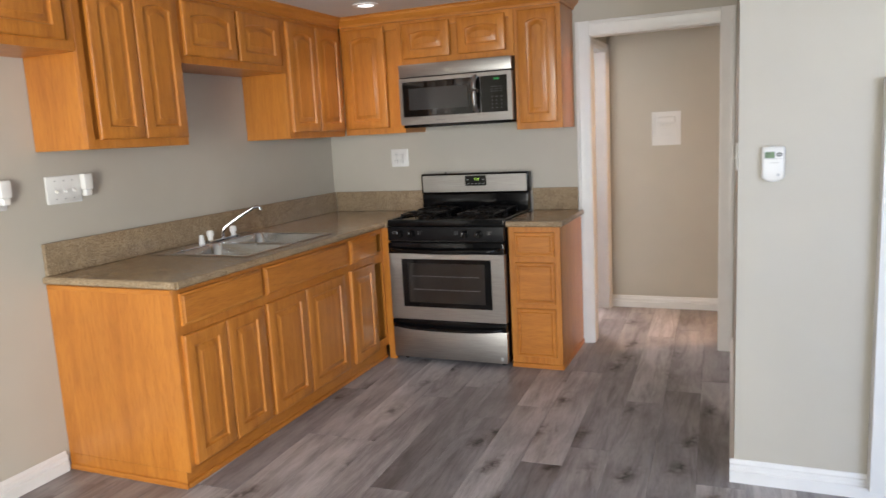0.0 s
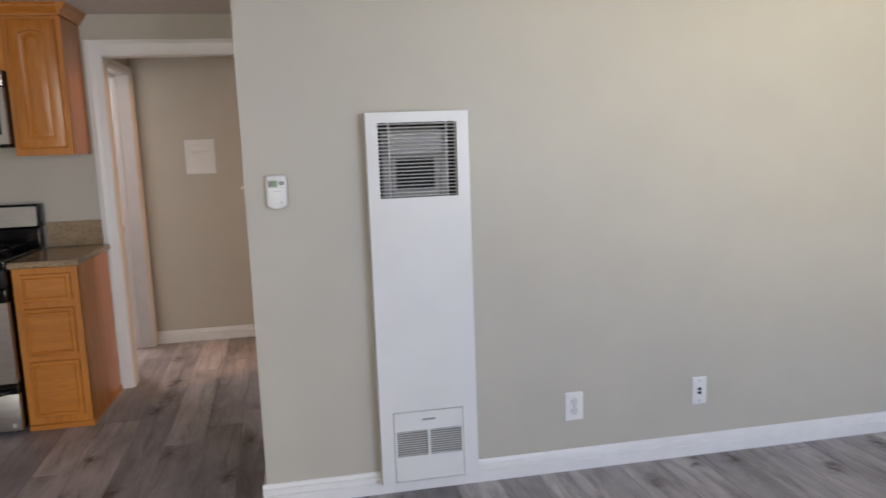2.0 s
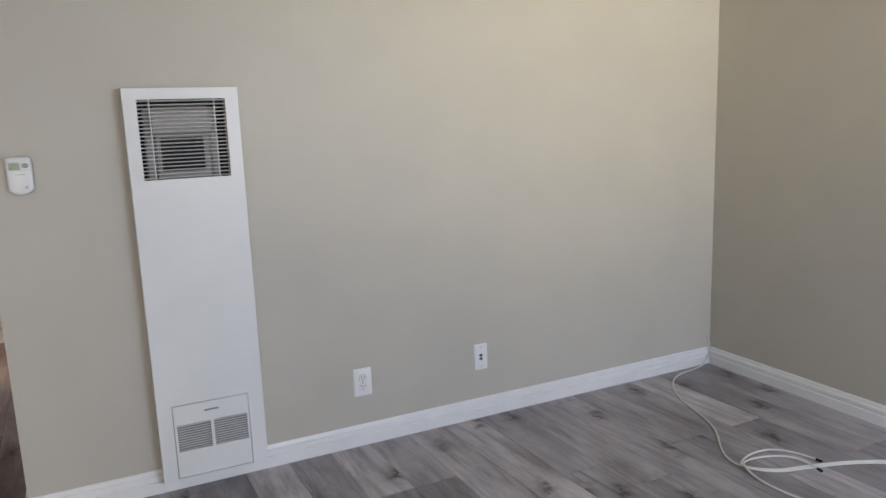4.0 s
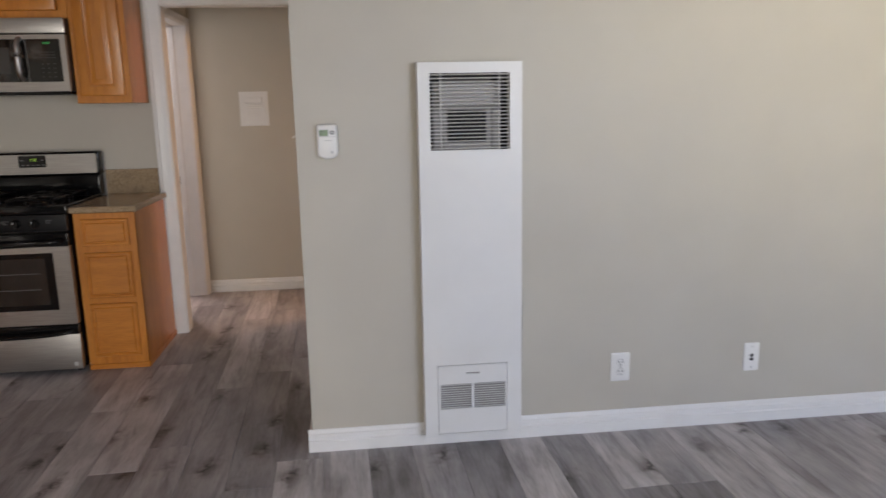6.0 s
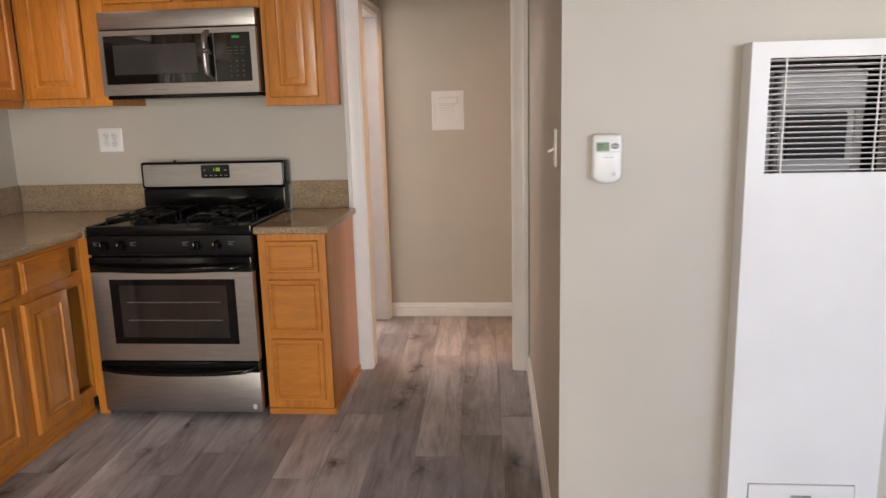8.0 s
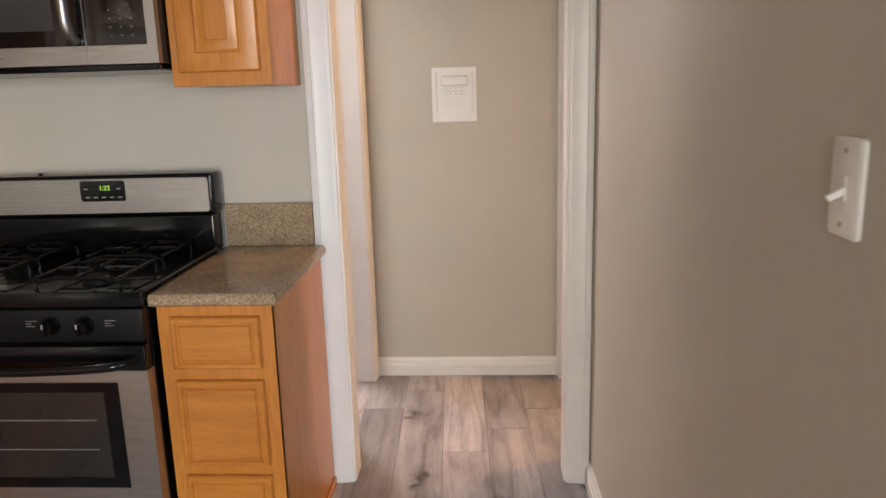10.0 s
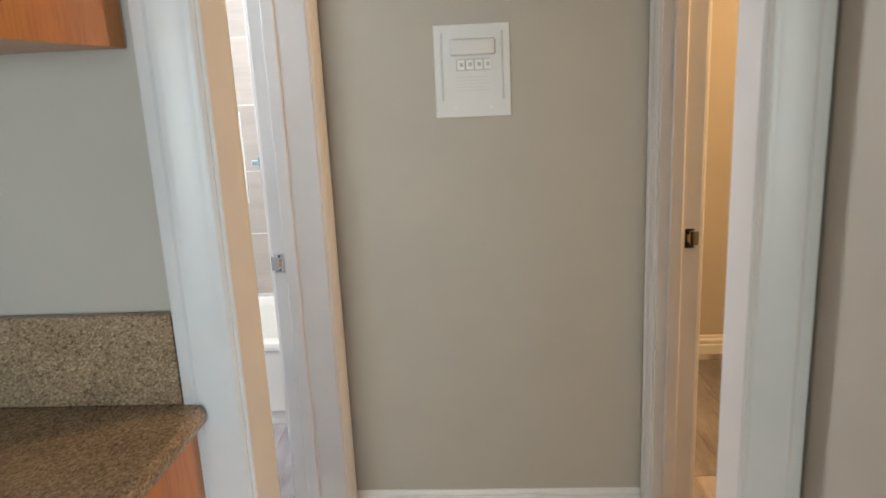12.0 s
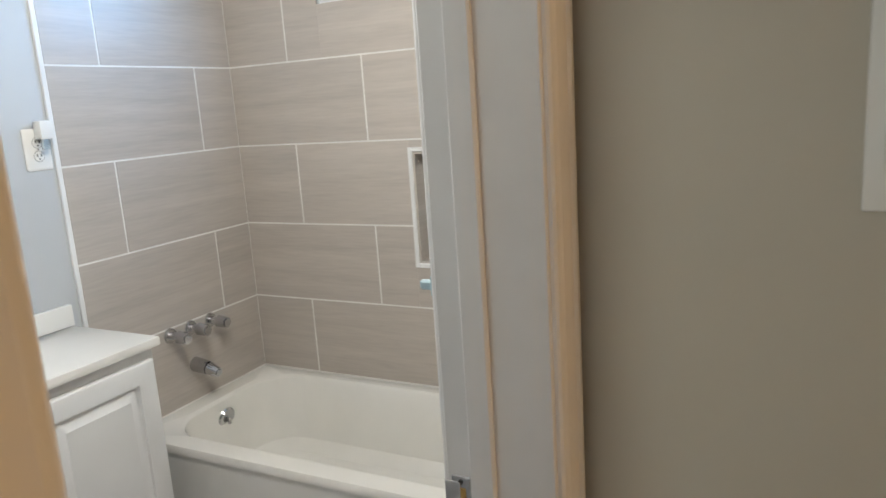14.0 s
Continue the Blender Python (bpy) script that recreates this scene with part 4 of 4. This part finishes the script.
def outlet(name, m, gangs, label, kind="duplex", category="outlet"):
    """A cover plate on a wall that looks along -y in its own frame, set at m (centre of the plate on the wall)."""
    w = .041 + .025 * (gangs - 1) - (.007 if kind in ("toggle", "jack") and gangs == 1 else 0)
    hz = .054 if kind == "toggle" and gangs == 1 else .062
    o = m.translation
    r = thing(name, o, label, category)
    half = Matrix.Translation(o).inverted() @ m

    def put(n, bm, mt, par=r, lb=""):
        bm = moved(bm, Matrix.Translation(o) @ half)
        return part(n, bm, mt, par, lb)
    put("plate", rings_mesh([[(p[0], 0, p[1]) for p in rrect(-w, w, -hz, hz, 0, .006, 4)], [(p[0], -.004, p[1]) for p in rrect(-w, w, -hz, hz, 0, .006, 4)], [(p[0], -.0065, p[1]) for p in rrect(-w + .004, w - .004, -hz + .004, hz - .004, 0, .004, 4)]]), WHITEPL)
    for g in range(gangs):
        cx = (g - (gangs - 1) / 2) * .046 * (1 if gangs > 1 else 0)
        if kind == "duplex":
            for z in (-.020, .020):
                sock = put("receptacle", cyl((cx, -.006, z), (cx, -.0085, z), .0152, .0148, 20, .001), WHITEPL)
                put("recess_line", cyl((cx, -.0060, z), (cx, -.0070, z), .0166, n=20), INK)
                for dx in (-.006, .006):
                    put("slot", box(cx + dx - .0017, cx + dx + .0017, -.0092, -.0084, z - .001, z + .008), SLOT, sock)
                put("slot", cyl((cx, -.0084, z - .008), (cx, -.0092, z - .008), .0026, n=10), SLOT, sock)
            put("screw", cyl((cx, -.006, 0), (cx, -.0078, 0), .003, n=10), INK)
        elif kind == "toggle":
            put("toggle", moved(box(-.004, .004, -.021, 0, -.0038, .0038, .001), pose(cx, -.005, -.002, 28)), WHITEPL)
            put("toggle_slot", box(cx - .006, cx + .006, -.0075, -.0062, -.013, .013), WHITEPL)
            for z in (-.040, .040):
                put("screw", cyl((cx, -.006, z), (cx, -.0078, z), .003, n=10), INK)
        elif kind == "jack":
            for z in (-.009, .008):
                put("jack", join(cyl((cx, -.006, z), (cx, -.010, z), .0075, .007, 14, .001), box(cx - .010, cx + .002, -.0085, -.006, z - .004, z + .004)), SLOT)
            for z in (-.046, .046):
                put("screw", cyl((cx, -.006, z), (cx, -.0078, z), .003, n=10), INK)
    return r


outlet("outlet", pose(3.923, HEAT, .284), 1, "white duplex outlet low on the living room wall")
outlet("jack_plate", pose(4.508, HEAT, .294), 1, "white phone and cable jack plate low on the wall", "jack", "wall plate")
outlet("outlet", pose(.380, 0, 1.274), 2, "white double outlet over the granite backsplash")
outlet("switch_plate", pose(WX, -2.318, 1.266, 0, 0, 90), 3, "white three-gang switch plate over the sink counter", "toggle", "switch")
outlet("outlet", pose(WX, -2.665, 1.266, 0, 0, 90), 2, "white outlet plate beside the kitchen cabinets")
outlet("light_switch", pose(RET - .003, -1.600, 1.278, 0, 0, -91), 1, "white toggle light switch on the return wall", "toggle", "switch")
outlet("outlet", pose(TUBX, 1.512, 1.343, 0, 0, 90), 1, "white bathroom outlet beside the tiles")
pl = thing("plug_in_light", (WX, -2.210, 1.27), "small white plug-in night light in a wall outlet", "night light", "plug-in lights")
part("housing", box(WX + .009, WX + .042, -2.235, -2.188, 1.258, 1.330, .006, 2), WHITEPL, pl)
part("base", box(WX + .009, WX + .036, -2.229, -2.194, 1.228, 1.2575, .004), WHITEPL, pl)
copy_thing(pl, pose(WX, -2.618, 1.268))
nl = thing("plug_in_freshener", (TUBX, 1.525, 1.35), "small clear plug-in freshener in the bathroom outlet", "freshener")
part("housing", box(TUBX + .0095, TUBX + .045, 1.504, 1.546, 1.372, 1.426, .006, 2), WHITEPL, nl)
part("vial", cyl((TUBX + .028, 1.525, 1.342), (TUBX + .028, 1.525, 1.3715), .013, .011, 14, .002), KNOBGLASS, nl)

co = thing("carbon_monoxide_alarm", (2.748, HEAT, 1.25), "white carbon monoxide alarm with green display", "alarm")
CX0, CX1, CZ0, CZ1 = 2.709, 2.787, 1.190, 1.319


def shield(ins, y):
    l, r, b, t = CX0 + ins, CX1 - ins, CZ0 + ins, CZ1 - ins
    pts = [(r, y, t - .006), (r - .006, y, t), (l + .006, y, t), (l, y, t - .006), (l, y, b + .016)]
    for i in range(1, 8):
        u = i / 8
        pts.append((l + (r - l) * u, y, b + .014 * (1 - math.sin(math.pi * u) ** .8)))
    pts.append((r, y, b + .016))
    return pts


part("housing", rings_mesh([shield(.004, HEAT), shield(0, HEAT - .010), shield(0, HEAT - .024), shield(.003, HEAT - .030), shield(.008, HEAT - .033)]), WHITEPL, co)
part("display", box(CX0 + .011, CX0 + .043, HEAT - .0345, HEAT - .0325, CZ1 - .042, CZ1 - .020, .001), LCD, co, "green display")
for i, wd in enumerate((.016, .013, .008)):
    part("display_line", box(CX0 + .013, CX0 + .013 + wd, HEAT - .0352, HEAT - .0344, CZ1 - .026 - i * .006, CZ1 - .0245 - i * .006), SLOT, co)
part("button", moved(cyl((0, 0, 0), (0, -.003, 0), .0112, .0104, 24, .001), Matrix.Translation((CX1 - .0195, HEAT - .0325, CZ1 - .030)) @ Matrix.Diagonal((1, 1, .72, 1))), BUTTON, co, "grey oval test button")
part("button_line", box(CX1 - .029, CX1 - .010, HEAT - .0359, HEAT - .0354, CZ1 - .0306, CZ1 - .0294), WHITEPL, co)
part("display_bezel", box(CX0 + .009, CX0 + .045, HEAT - .0338, HEAT - .0322, CZ1 - .044, CZ1 - .018, .001), PALEINK, co)
part("seam", box(CX0 + .010, CX1 - .008, HEAT - .0336, HEAT - .0329, CZ1 - .0455, CZ1 - .0445), INK, co)
part("printed_mark", box(CX0 + .028, CX0 + .056, HEAT - .0336, HEAT - .0329, CZ1 - .060, CZ1 - .0585), INK, co)
part("emblem", cyl((CX1 - .022, HEAT - .0325, CZ0 + .026), (CX1 - .022, HEAT - .0336, CZ0 + .026), .0055, n=16), PALEINK, co)

# breaker panel on the end wall
bp = thing("breaker_panel", (2.105, HALL, 1.382), "white electrical breaker panel cover on the passage wall", "breaker panel")
BX0, BX1, BZ0, BZ1 = 2.000, 2.209, 1.257, 1.507
part("cover", box(BX0, BX1, HALL - .006, HALL, BZ0, BZ1, .002), WHITEMETAL, bp)
for x in (BX0 + .018, BX1 - .024):
    part("pressed_rib", box(x, x + .006, HALL - .0085, HALL - .0058, BZ0 + .045, BZ1 - .022, .0025), WHITEMETAL, bp)
for i in range(5):
    part("printed_line", box(BX0 + .058, BX1 - .058 - .012 * (i % 2), HALL - .0066, HALL - .0058, BZ1 - .142 - i * .009, BZ1 - .1408 - i * .009), FAINT, bp)
part("flap", box(BX0 + .045, BX1 - .040, HALL - .026, HALL - .0055, BZ1 - .084, BZ1 - .040, .006, 3), WHITEMETAL, bp, "white hinged flap")
part("breaker_slot", box(BX0 + .060, BX1 - .055, HALL - .0075, HALL - .0058, BZ1 - .125, BZ1 - .092), FAINT, bp)
for i in range(4):
    x = BX0 + .064 + i * .0245
    br = part("breaker", box(x, x + .0205, HALL - .012, HALL - .0076, BZ1 - .122, BZ1 - .095, .001), WHITEPL, bp)
    part("lever", box(x + .006, x + .015, HALL - .016, HALL - .0121, BZ1 - .113, BZ1 - .103, .001), FAINT, br)
for x in (BX0 + .055, BX1 - .055):
    part("screw", cyl((x, HALL - .006, BZ0 + .026), (x, HALL - .0085, BZ0 + .026), .0045, n=12), WHITEPL, bp)


def downlight(x, y, on):
    d = thing("recessed_light", (x, y, H), "white recessed ceiling light, " + ("lit" if on else "unlit"), "ceiling light", "kitchen ceiling lights")
    n = 28

    def circ(r, z):
        return [(x + r * math.cos(i * math.tau / n), y + r * math.sin(i * math.tau / n), z) for i in range(n)]
    part("trim_ring", rings_mesh([circ(.078, H - .0005), circ(.076, H - .008), circ(.058, H - .010), circ(.050, H - .004)], False), WHITEPL, d)
    part("lens", rings_mesh([circ(.0505, H - .0045), circ(.045, H - .006)]), LAMPGLOW if on else WHITEPL, d)


downlight(.54, -.67, True)
downlight(2.00, -.58, False)

# coaxial cable on the living room floor
CAB = [(5.950, HEAT - .004, .155), (5.936, HEAT - .016, .160), (5.942, HEAT - .022, .12), (5.932, HEAT - .028, .02), (5.83, -1.803, .005), (5.667, -1.819, .005), (5.541, -1.905, .005), (5.424, -2.084, .005), (5.378, -2.255, .005), (5.318, -2.418, .005),
       (5.174, -2.58, .005), (5.13, -2.675, .005), (5.159, -2.747, .005), (5.238, -2.81, .005), (5.361, -2.837, .005), (5.535, -2.895, .005), (5.695, -2.982, .005), (5.776, -3.111, .005)]
LOOP = [(5.746, -3.11, .005), (5.675, -2.991, .005), (5.527, -2.907, .005), (5.35, -2.85, .005), (5.227, -2.823, .006), (5.144, -2.756, .010), (5.139, -2.71, .012), (5.182, -2.682, .008), (5.268, -2.654, .005), (5.366, -2.668, .005), (5.417, -2.741, .005), (5.434, -2.819, .005)]
TAIL = [(5.16, -3.086, .005), (5.119, -2.966, .005), (5.106, -2.88, .005), (5.109, -2.808, .009), (5.132, -2.734, .016), (5.17, -2.698, .012), (5.265, -2.696, .006), (5.355, -2.733, .005), (5.376, -2.809, .012), (5.371, -2.872, .006)]
cb = thing("coaxial_cable", (5.3, -2.7, 0), "off-white coaxial cable looped on the plank floor", "cable")
part("jacket", tube(CAB, .0042, 8, 2), CABLE, cb)
part("jacket", tube(LOOP, .0042, 8, 2), CABLE, cb)
part("jacket", tube(TAIL, .0042, 8, 2), CABLE, cb)
part("connector", cyl((5.434, -2.820, .0055), (5.438, -2.843, .0055), .0052, n=12), BLACKPL, cb)
part("connector", cyl((5.371, -2.873, .0058), (5.367, -2.896, .0055), .0052, n=12), BLACKPL, cb)

# ---------------------------------------------------------------- bathroom
TX1, TY0, RIM = 1.518, 1.655, .360
tub = thing("bathtub", (.67, 2.08, 0), "white enamelled built-in bathtub with tiled surround", "bathtub")
x0, x1, y0, y1 = TUBX + .003, TX1 - .003, TY0, TUBY - .002
k = 9
part("shell", rings_mesh([rrect(x0, x1, y0, y1, RIM - .03, .006, k), rrect(x0, x1, y0, y1, RIM - .012, .008, k), rrect(x0 + .004, x1 - .004, y0 + .004, y1 - .002, RIM - .003, .01, k), rrect(x0 + .014, x1 - .014, y0 + .014, y1 - .006, RIM, .02, k), rrect(x0 + .075, x1 - .10, y0 + .070, y1 - .048, RIM - .001, .15, k), rrect(x0 + .088, x1 - .115, y0 + .083, y1 - .058, RIM - .012, .15, k), rrect(x0 + .105, x1 - .16, y0 + .10, y1 - .075, RIM - .12, .15, k), rrect(x0 + .13, x1 - .25, y0 + .12, y1 - .095, RIM - .25, .15, k), rrect(x0 + .18, x1 - .32, y0 + .165, y1 - .14, RIM - .29, .13, k)], True, True), TUBWHITE, tub)
part("apron", join(box(x0, x1, y0 + .006, y0 + .03, .06, RIM - .0305, .004), box(x0, x1, y0 + .016, y0 + .04, 0, .0598, .002)), TUBWHITE, tub, "plain white front apron")
part("overflow_plate", join(cyl((x0 + .098, 2.010, .285), (x0 + .106, 2.010, .283), .042, .038, 28, .002)), CHROME, tub, "chrome overflow plate")
part("drain_lever", box(x0 + .106, x0 + .120, 2.004, 2.016, .260, .288, .003), CHROME, tub)

tf = thing("tub_faucet", (TUBX, 1.985, .62), "chrome three-handle tub faucet on the tiled wall", "faucet")
for y in (1.887, 1.985, 2.085):
    part("gasket", cyl((TUBX + .0002, y, .641), (TUBX + .0035, y, .641), .0335, .033, 24), BLACKPL, tf)
    hd = part("handle", join(cyl((TUBX + .0036, y, .641), (TUBX + .016, y, .641), .030, .026, 24, .003), cyl((TUBX + .016, y, .641), (TUBX + .048, y, .641), .014)), CHROME, tf)
    part("lever", join(cyl((TUBX + .049, y, .641), (TUBX + .098, y, .637), .025, .021, 8, .004)), CHROME, hd, "faceted clear chrome knob")
part("gasket", cyl((TUBX + .0002, 1.985, .498), (TUBX + .0035, 1.985, .498), .0325, .032, 24), BLACKPL, tf)
part("spout", join(cyl((TUBX + .0036, 1.985, .498), (TUBX + .075, 1.985, .490), .029, .026, 24), cyl((TUBX + .075, 1.985, .490), (TUBX + .125, 1.985, .476), .026, .017, 24, .004)), CHROME, tf)

va = thing("bathroom_vanity", (.05, 1.2, 0), "white vanity cabinet with raised-panel doors", "cabinet")
VX, VY0, VY1 = .262, .72, 1.512
part("body", join(box(TUBX + .002, VX, VY0, VY1, .085, .765, .002), box(TUBX + .002, VX - .06, VY0 + .005, VY1 - .005, 0, .085)), WHITEMETAL, va)
for a, b in ((VY0 + .015, 1.097), (1.104, VY1 - .015)):
    d = part("door", front_x(door_rings(b - a, .62, 0, .060), VX + .0005, a, .115), WHITEMETAL, va)
    part("knob", join(cyl((VX + .02, 1.100 + (-.03 if a < 1 else .03), .60), (VX + .034, 1.100 + (-.03 if a < 1 else .03), .60), .005, n=12), cyl((VX + .034, 1.100 + (-.03 if a < 1 else .03), .60), (VX + .046, 1.100 + (-.03 if a < 1 else .03), .60), .014, .011, 20, .003)), CHROME, d, "round chrome knob")
vt = thing("vanity_top", (.05, 1.2, .768), "white cultured marble vanity top with backsplash", "countertop")
part("slab", box(TUBX + .002, VX + .028, VY0 - .01, VY1 + .012, .768, .796, .008, 2), TUBWHITE, vt)
part("backsplash", box(TUBX + .002, TUBX + .022, VY0 - .01, VY1 + .012, .7965, .865, .006, 2), TUBWHITE, vt)

# niche
ni = thing("shower_niche", (.80, TUBY, 1.04), "recessed wall niche with mosaic back and white trim", "niche", kind="structure")
a, b, c, d = NICHE
part("lining", join(box(a, a + .012, TUBY + .0, TUBY + .10, c, d), box(b - .012, b, TUBY + .0, TUBY + .10, c, d), box(a + .012, b - .012, TUBY + .0, TUBY + .10, c, c + .012), box(a + .012, b - .012, TUBY + .0, TUBY + .10, d - .012, d)), TILE, ni)
part("back", box(a + .012, b - .012, TUBY + .092, TUBY + .10, c + .012, d - .012), GROUT, ni)
part("edge_trim", join(box(a - .012, a + .004, TUBY - .006, TUBY + .006, c - .012, d + .012, .002), box(b - .004, b + .012, TUBY - .006, TUBY + .006, c - .012, d + .012, .002), box(a + .004, b - .004, TUBY - .006, TUBY + .006, c - .012, c + .004, .002), box(a + .004, b - .004, TUBY - .006, TUBY + .006, d - .004, d + .012, .002)), VINYLWHITE, ni, "white edge trim")
rng = random.Random(5)
z = c + .014
while z < d - .02:
    hh = rng.choice((.010, .014, .022, .026))
    hh = min(hh, d - .014 - z)
    x = a + .013
    while x < b - .02:
        ww = min(rng.choice((.05, .08, .12, .16)), b - .013 - x)
        part("mosaic_strip", box(x, x + ww - .0015, TUBY + .084, TUBY + .092, z, z + hh - .0015, .0006), MOSAICBLUE if rng.random() < .07 else MOSAIC, ni)
        x += ww
    z += hh

# trim strip at the tiles' free edge
solid("tile_edge_trim", box(TUBX - .001, TUBX + .010, 1.560, 1.574, .0, H, .002), VINYLWHITE, "white tile edge trim strip", "trim", "structure")

hk = thing("door_hook", (1.49, .972, 1.160), "small pale blue plastic hook on the bathroom casing", "hook")
part("base", box(1.4965, 1.5005, .962, .986, 1.146, 1.174, .001), MOSAICBLUE, hk)
part("prong", box(1.476, 1.496, .968, .978, 1.152, 1.166, .003), MOSAICBLUE, hk)

# ---------------------------------------------------------------- tiles of the tub surround
LINES = (RIM + .001, .667, .973, 1.283, 1.588, 1.895, H)
NORTH = bpy.data.objects["wall_bath_north"]
ENDW = bpy.data.objects["wall_bath_end"]
G = .0030


def tile_piece(parent, bm):
    o = ORIGIN[parent.name]
    bb = [v.co.copy() for v in bm.verts]
    cen = sum(bb, Vector()) / len(bb)
    ob = finish("tile", bm, TILE, cen, 0)
    ob.location = cen - o
    ob.parent = parent
    return ob


for r, (z0, z1) in enumerate(zip(LINES, LINES[1:])):
    js = [TUBX, .190, .803, 1.416, 1.520] if r % 2 == 0 else [TUBX, .518, 1.131, 1.520]
    for u0, u1 in zip(js, js[1:]):
        rects = [(u0 + G, u1 - G, z0 + G, z1 - G)]
        for hole in (BWIN, (NICHE[0] - .010, NICHE[1] + .010, NICHE[2] - .010, NICHE[3] + .010)):
            rects = minus(rects, hole)
        for q in rects:
            if q[1] - q[0] > .01 and q[3] - q[2] > .01:
                tile_piece(NORTH, box(q[0], q[1], TUBY, TUBY + .008, q[2], q[3], .0008))
    js = [1.574, 1.768, TUBY] if r % 2 == 0 else [1.574, 2.170, TUBY]
    for u0, u1 in zip(js, js[1:]):
        tile_piece(ENDW, box(TUBX + .0005, TUBX + .0085, u0 + G, u1 - G, z0 + G, z1 - G, .0008))
solid("grout_bed", box(TUBX - .002, TUBX + .0072, 1.573, TUBY, .0, H), GROUT, "white grout between the tub wall tiles", "grout", "structure")

# ---------------------------------------------------------------- floor planks
FLOOR = solid("floor", box(TUBX - .35, EAST + .12, SOUTH - .12, 2.58, -.12, -.014), SUBFLOOR, "grey-brown wood-look plank floor", "floor", "structure")
PW, PL = .181, 1.22
SKEW = .036        # the planks run slightly out of line with the walls
SHARED = {}


def plank(x, y0, y1):
    key = round(y1 - y0, 3)
    if key not in SHARED:
        L = key
        bm = bmesh.new()
        w, l, e = PW / 2 - .0005, L / 2 - .0005, .0016
        lo = [bm.verts.new(p) for p in ((-w, -l, -.0125), (w, -l, -.0125), (w, l, -.0125), (-w, l, -.0125))]
        md = [bm.verts.new(p) for p in ((-w, -l, -.0012), (w, -l, -.0012), (w, l, -.0012), (-w, l, -.0012))]
        hi = [bm.verts.new(p) for p in ((-w + e, -l + e, 0), (w - e, -l + e, 0), (w - e, l - e, 0), (-w + e, l - e, 0))]
        for p, q in ((lo, md), (md, hi)):
            for i in range(4):
                bm.faces.new((p[i], p[(i + 1) % 4], q[(i + 1) % 4], q[i]))
        bm.faces.new(hi)
        me = bpy.data.meshes.new("plank")
        bm.to_mesh(me)
        bm.free()
        me.materials.append(PLANK)
        SHARED[key] = me
    ob = new("plank", SHARED[key])
    ym = (y0 + y1) / 2
    ob.location = (x + PW / 2 - SKEW * (ym + 2), ym, 0)
    ob.rotation_euler = (0, 0, math.atan(SKEW))
    ob.parent = FLOOR
    return ob


rng = random.Random(11)
x = 2.135 - 14 * PW
col = 0
while x < EAST:
    y = SOUTH - .1 - rng.choice((0, .2, .4, .6, .8, 1.0))
    stop = 2.50 if x < 4.6 else HEAT + .06
    while y < stop:
        e0, e1 = max(y, SOUTH - .1), min(y + PL, stop)
        if e1 - e0 > .05:
            plank(x, round(e0, 2), round(e1, 2))
        y += PL
    x += PW
    col += 1
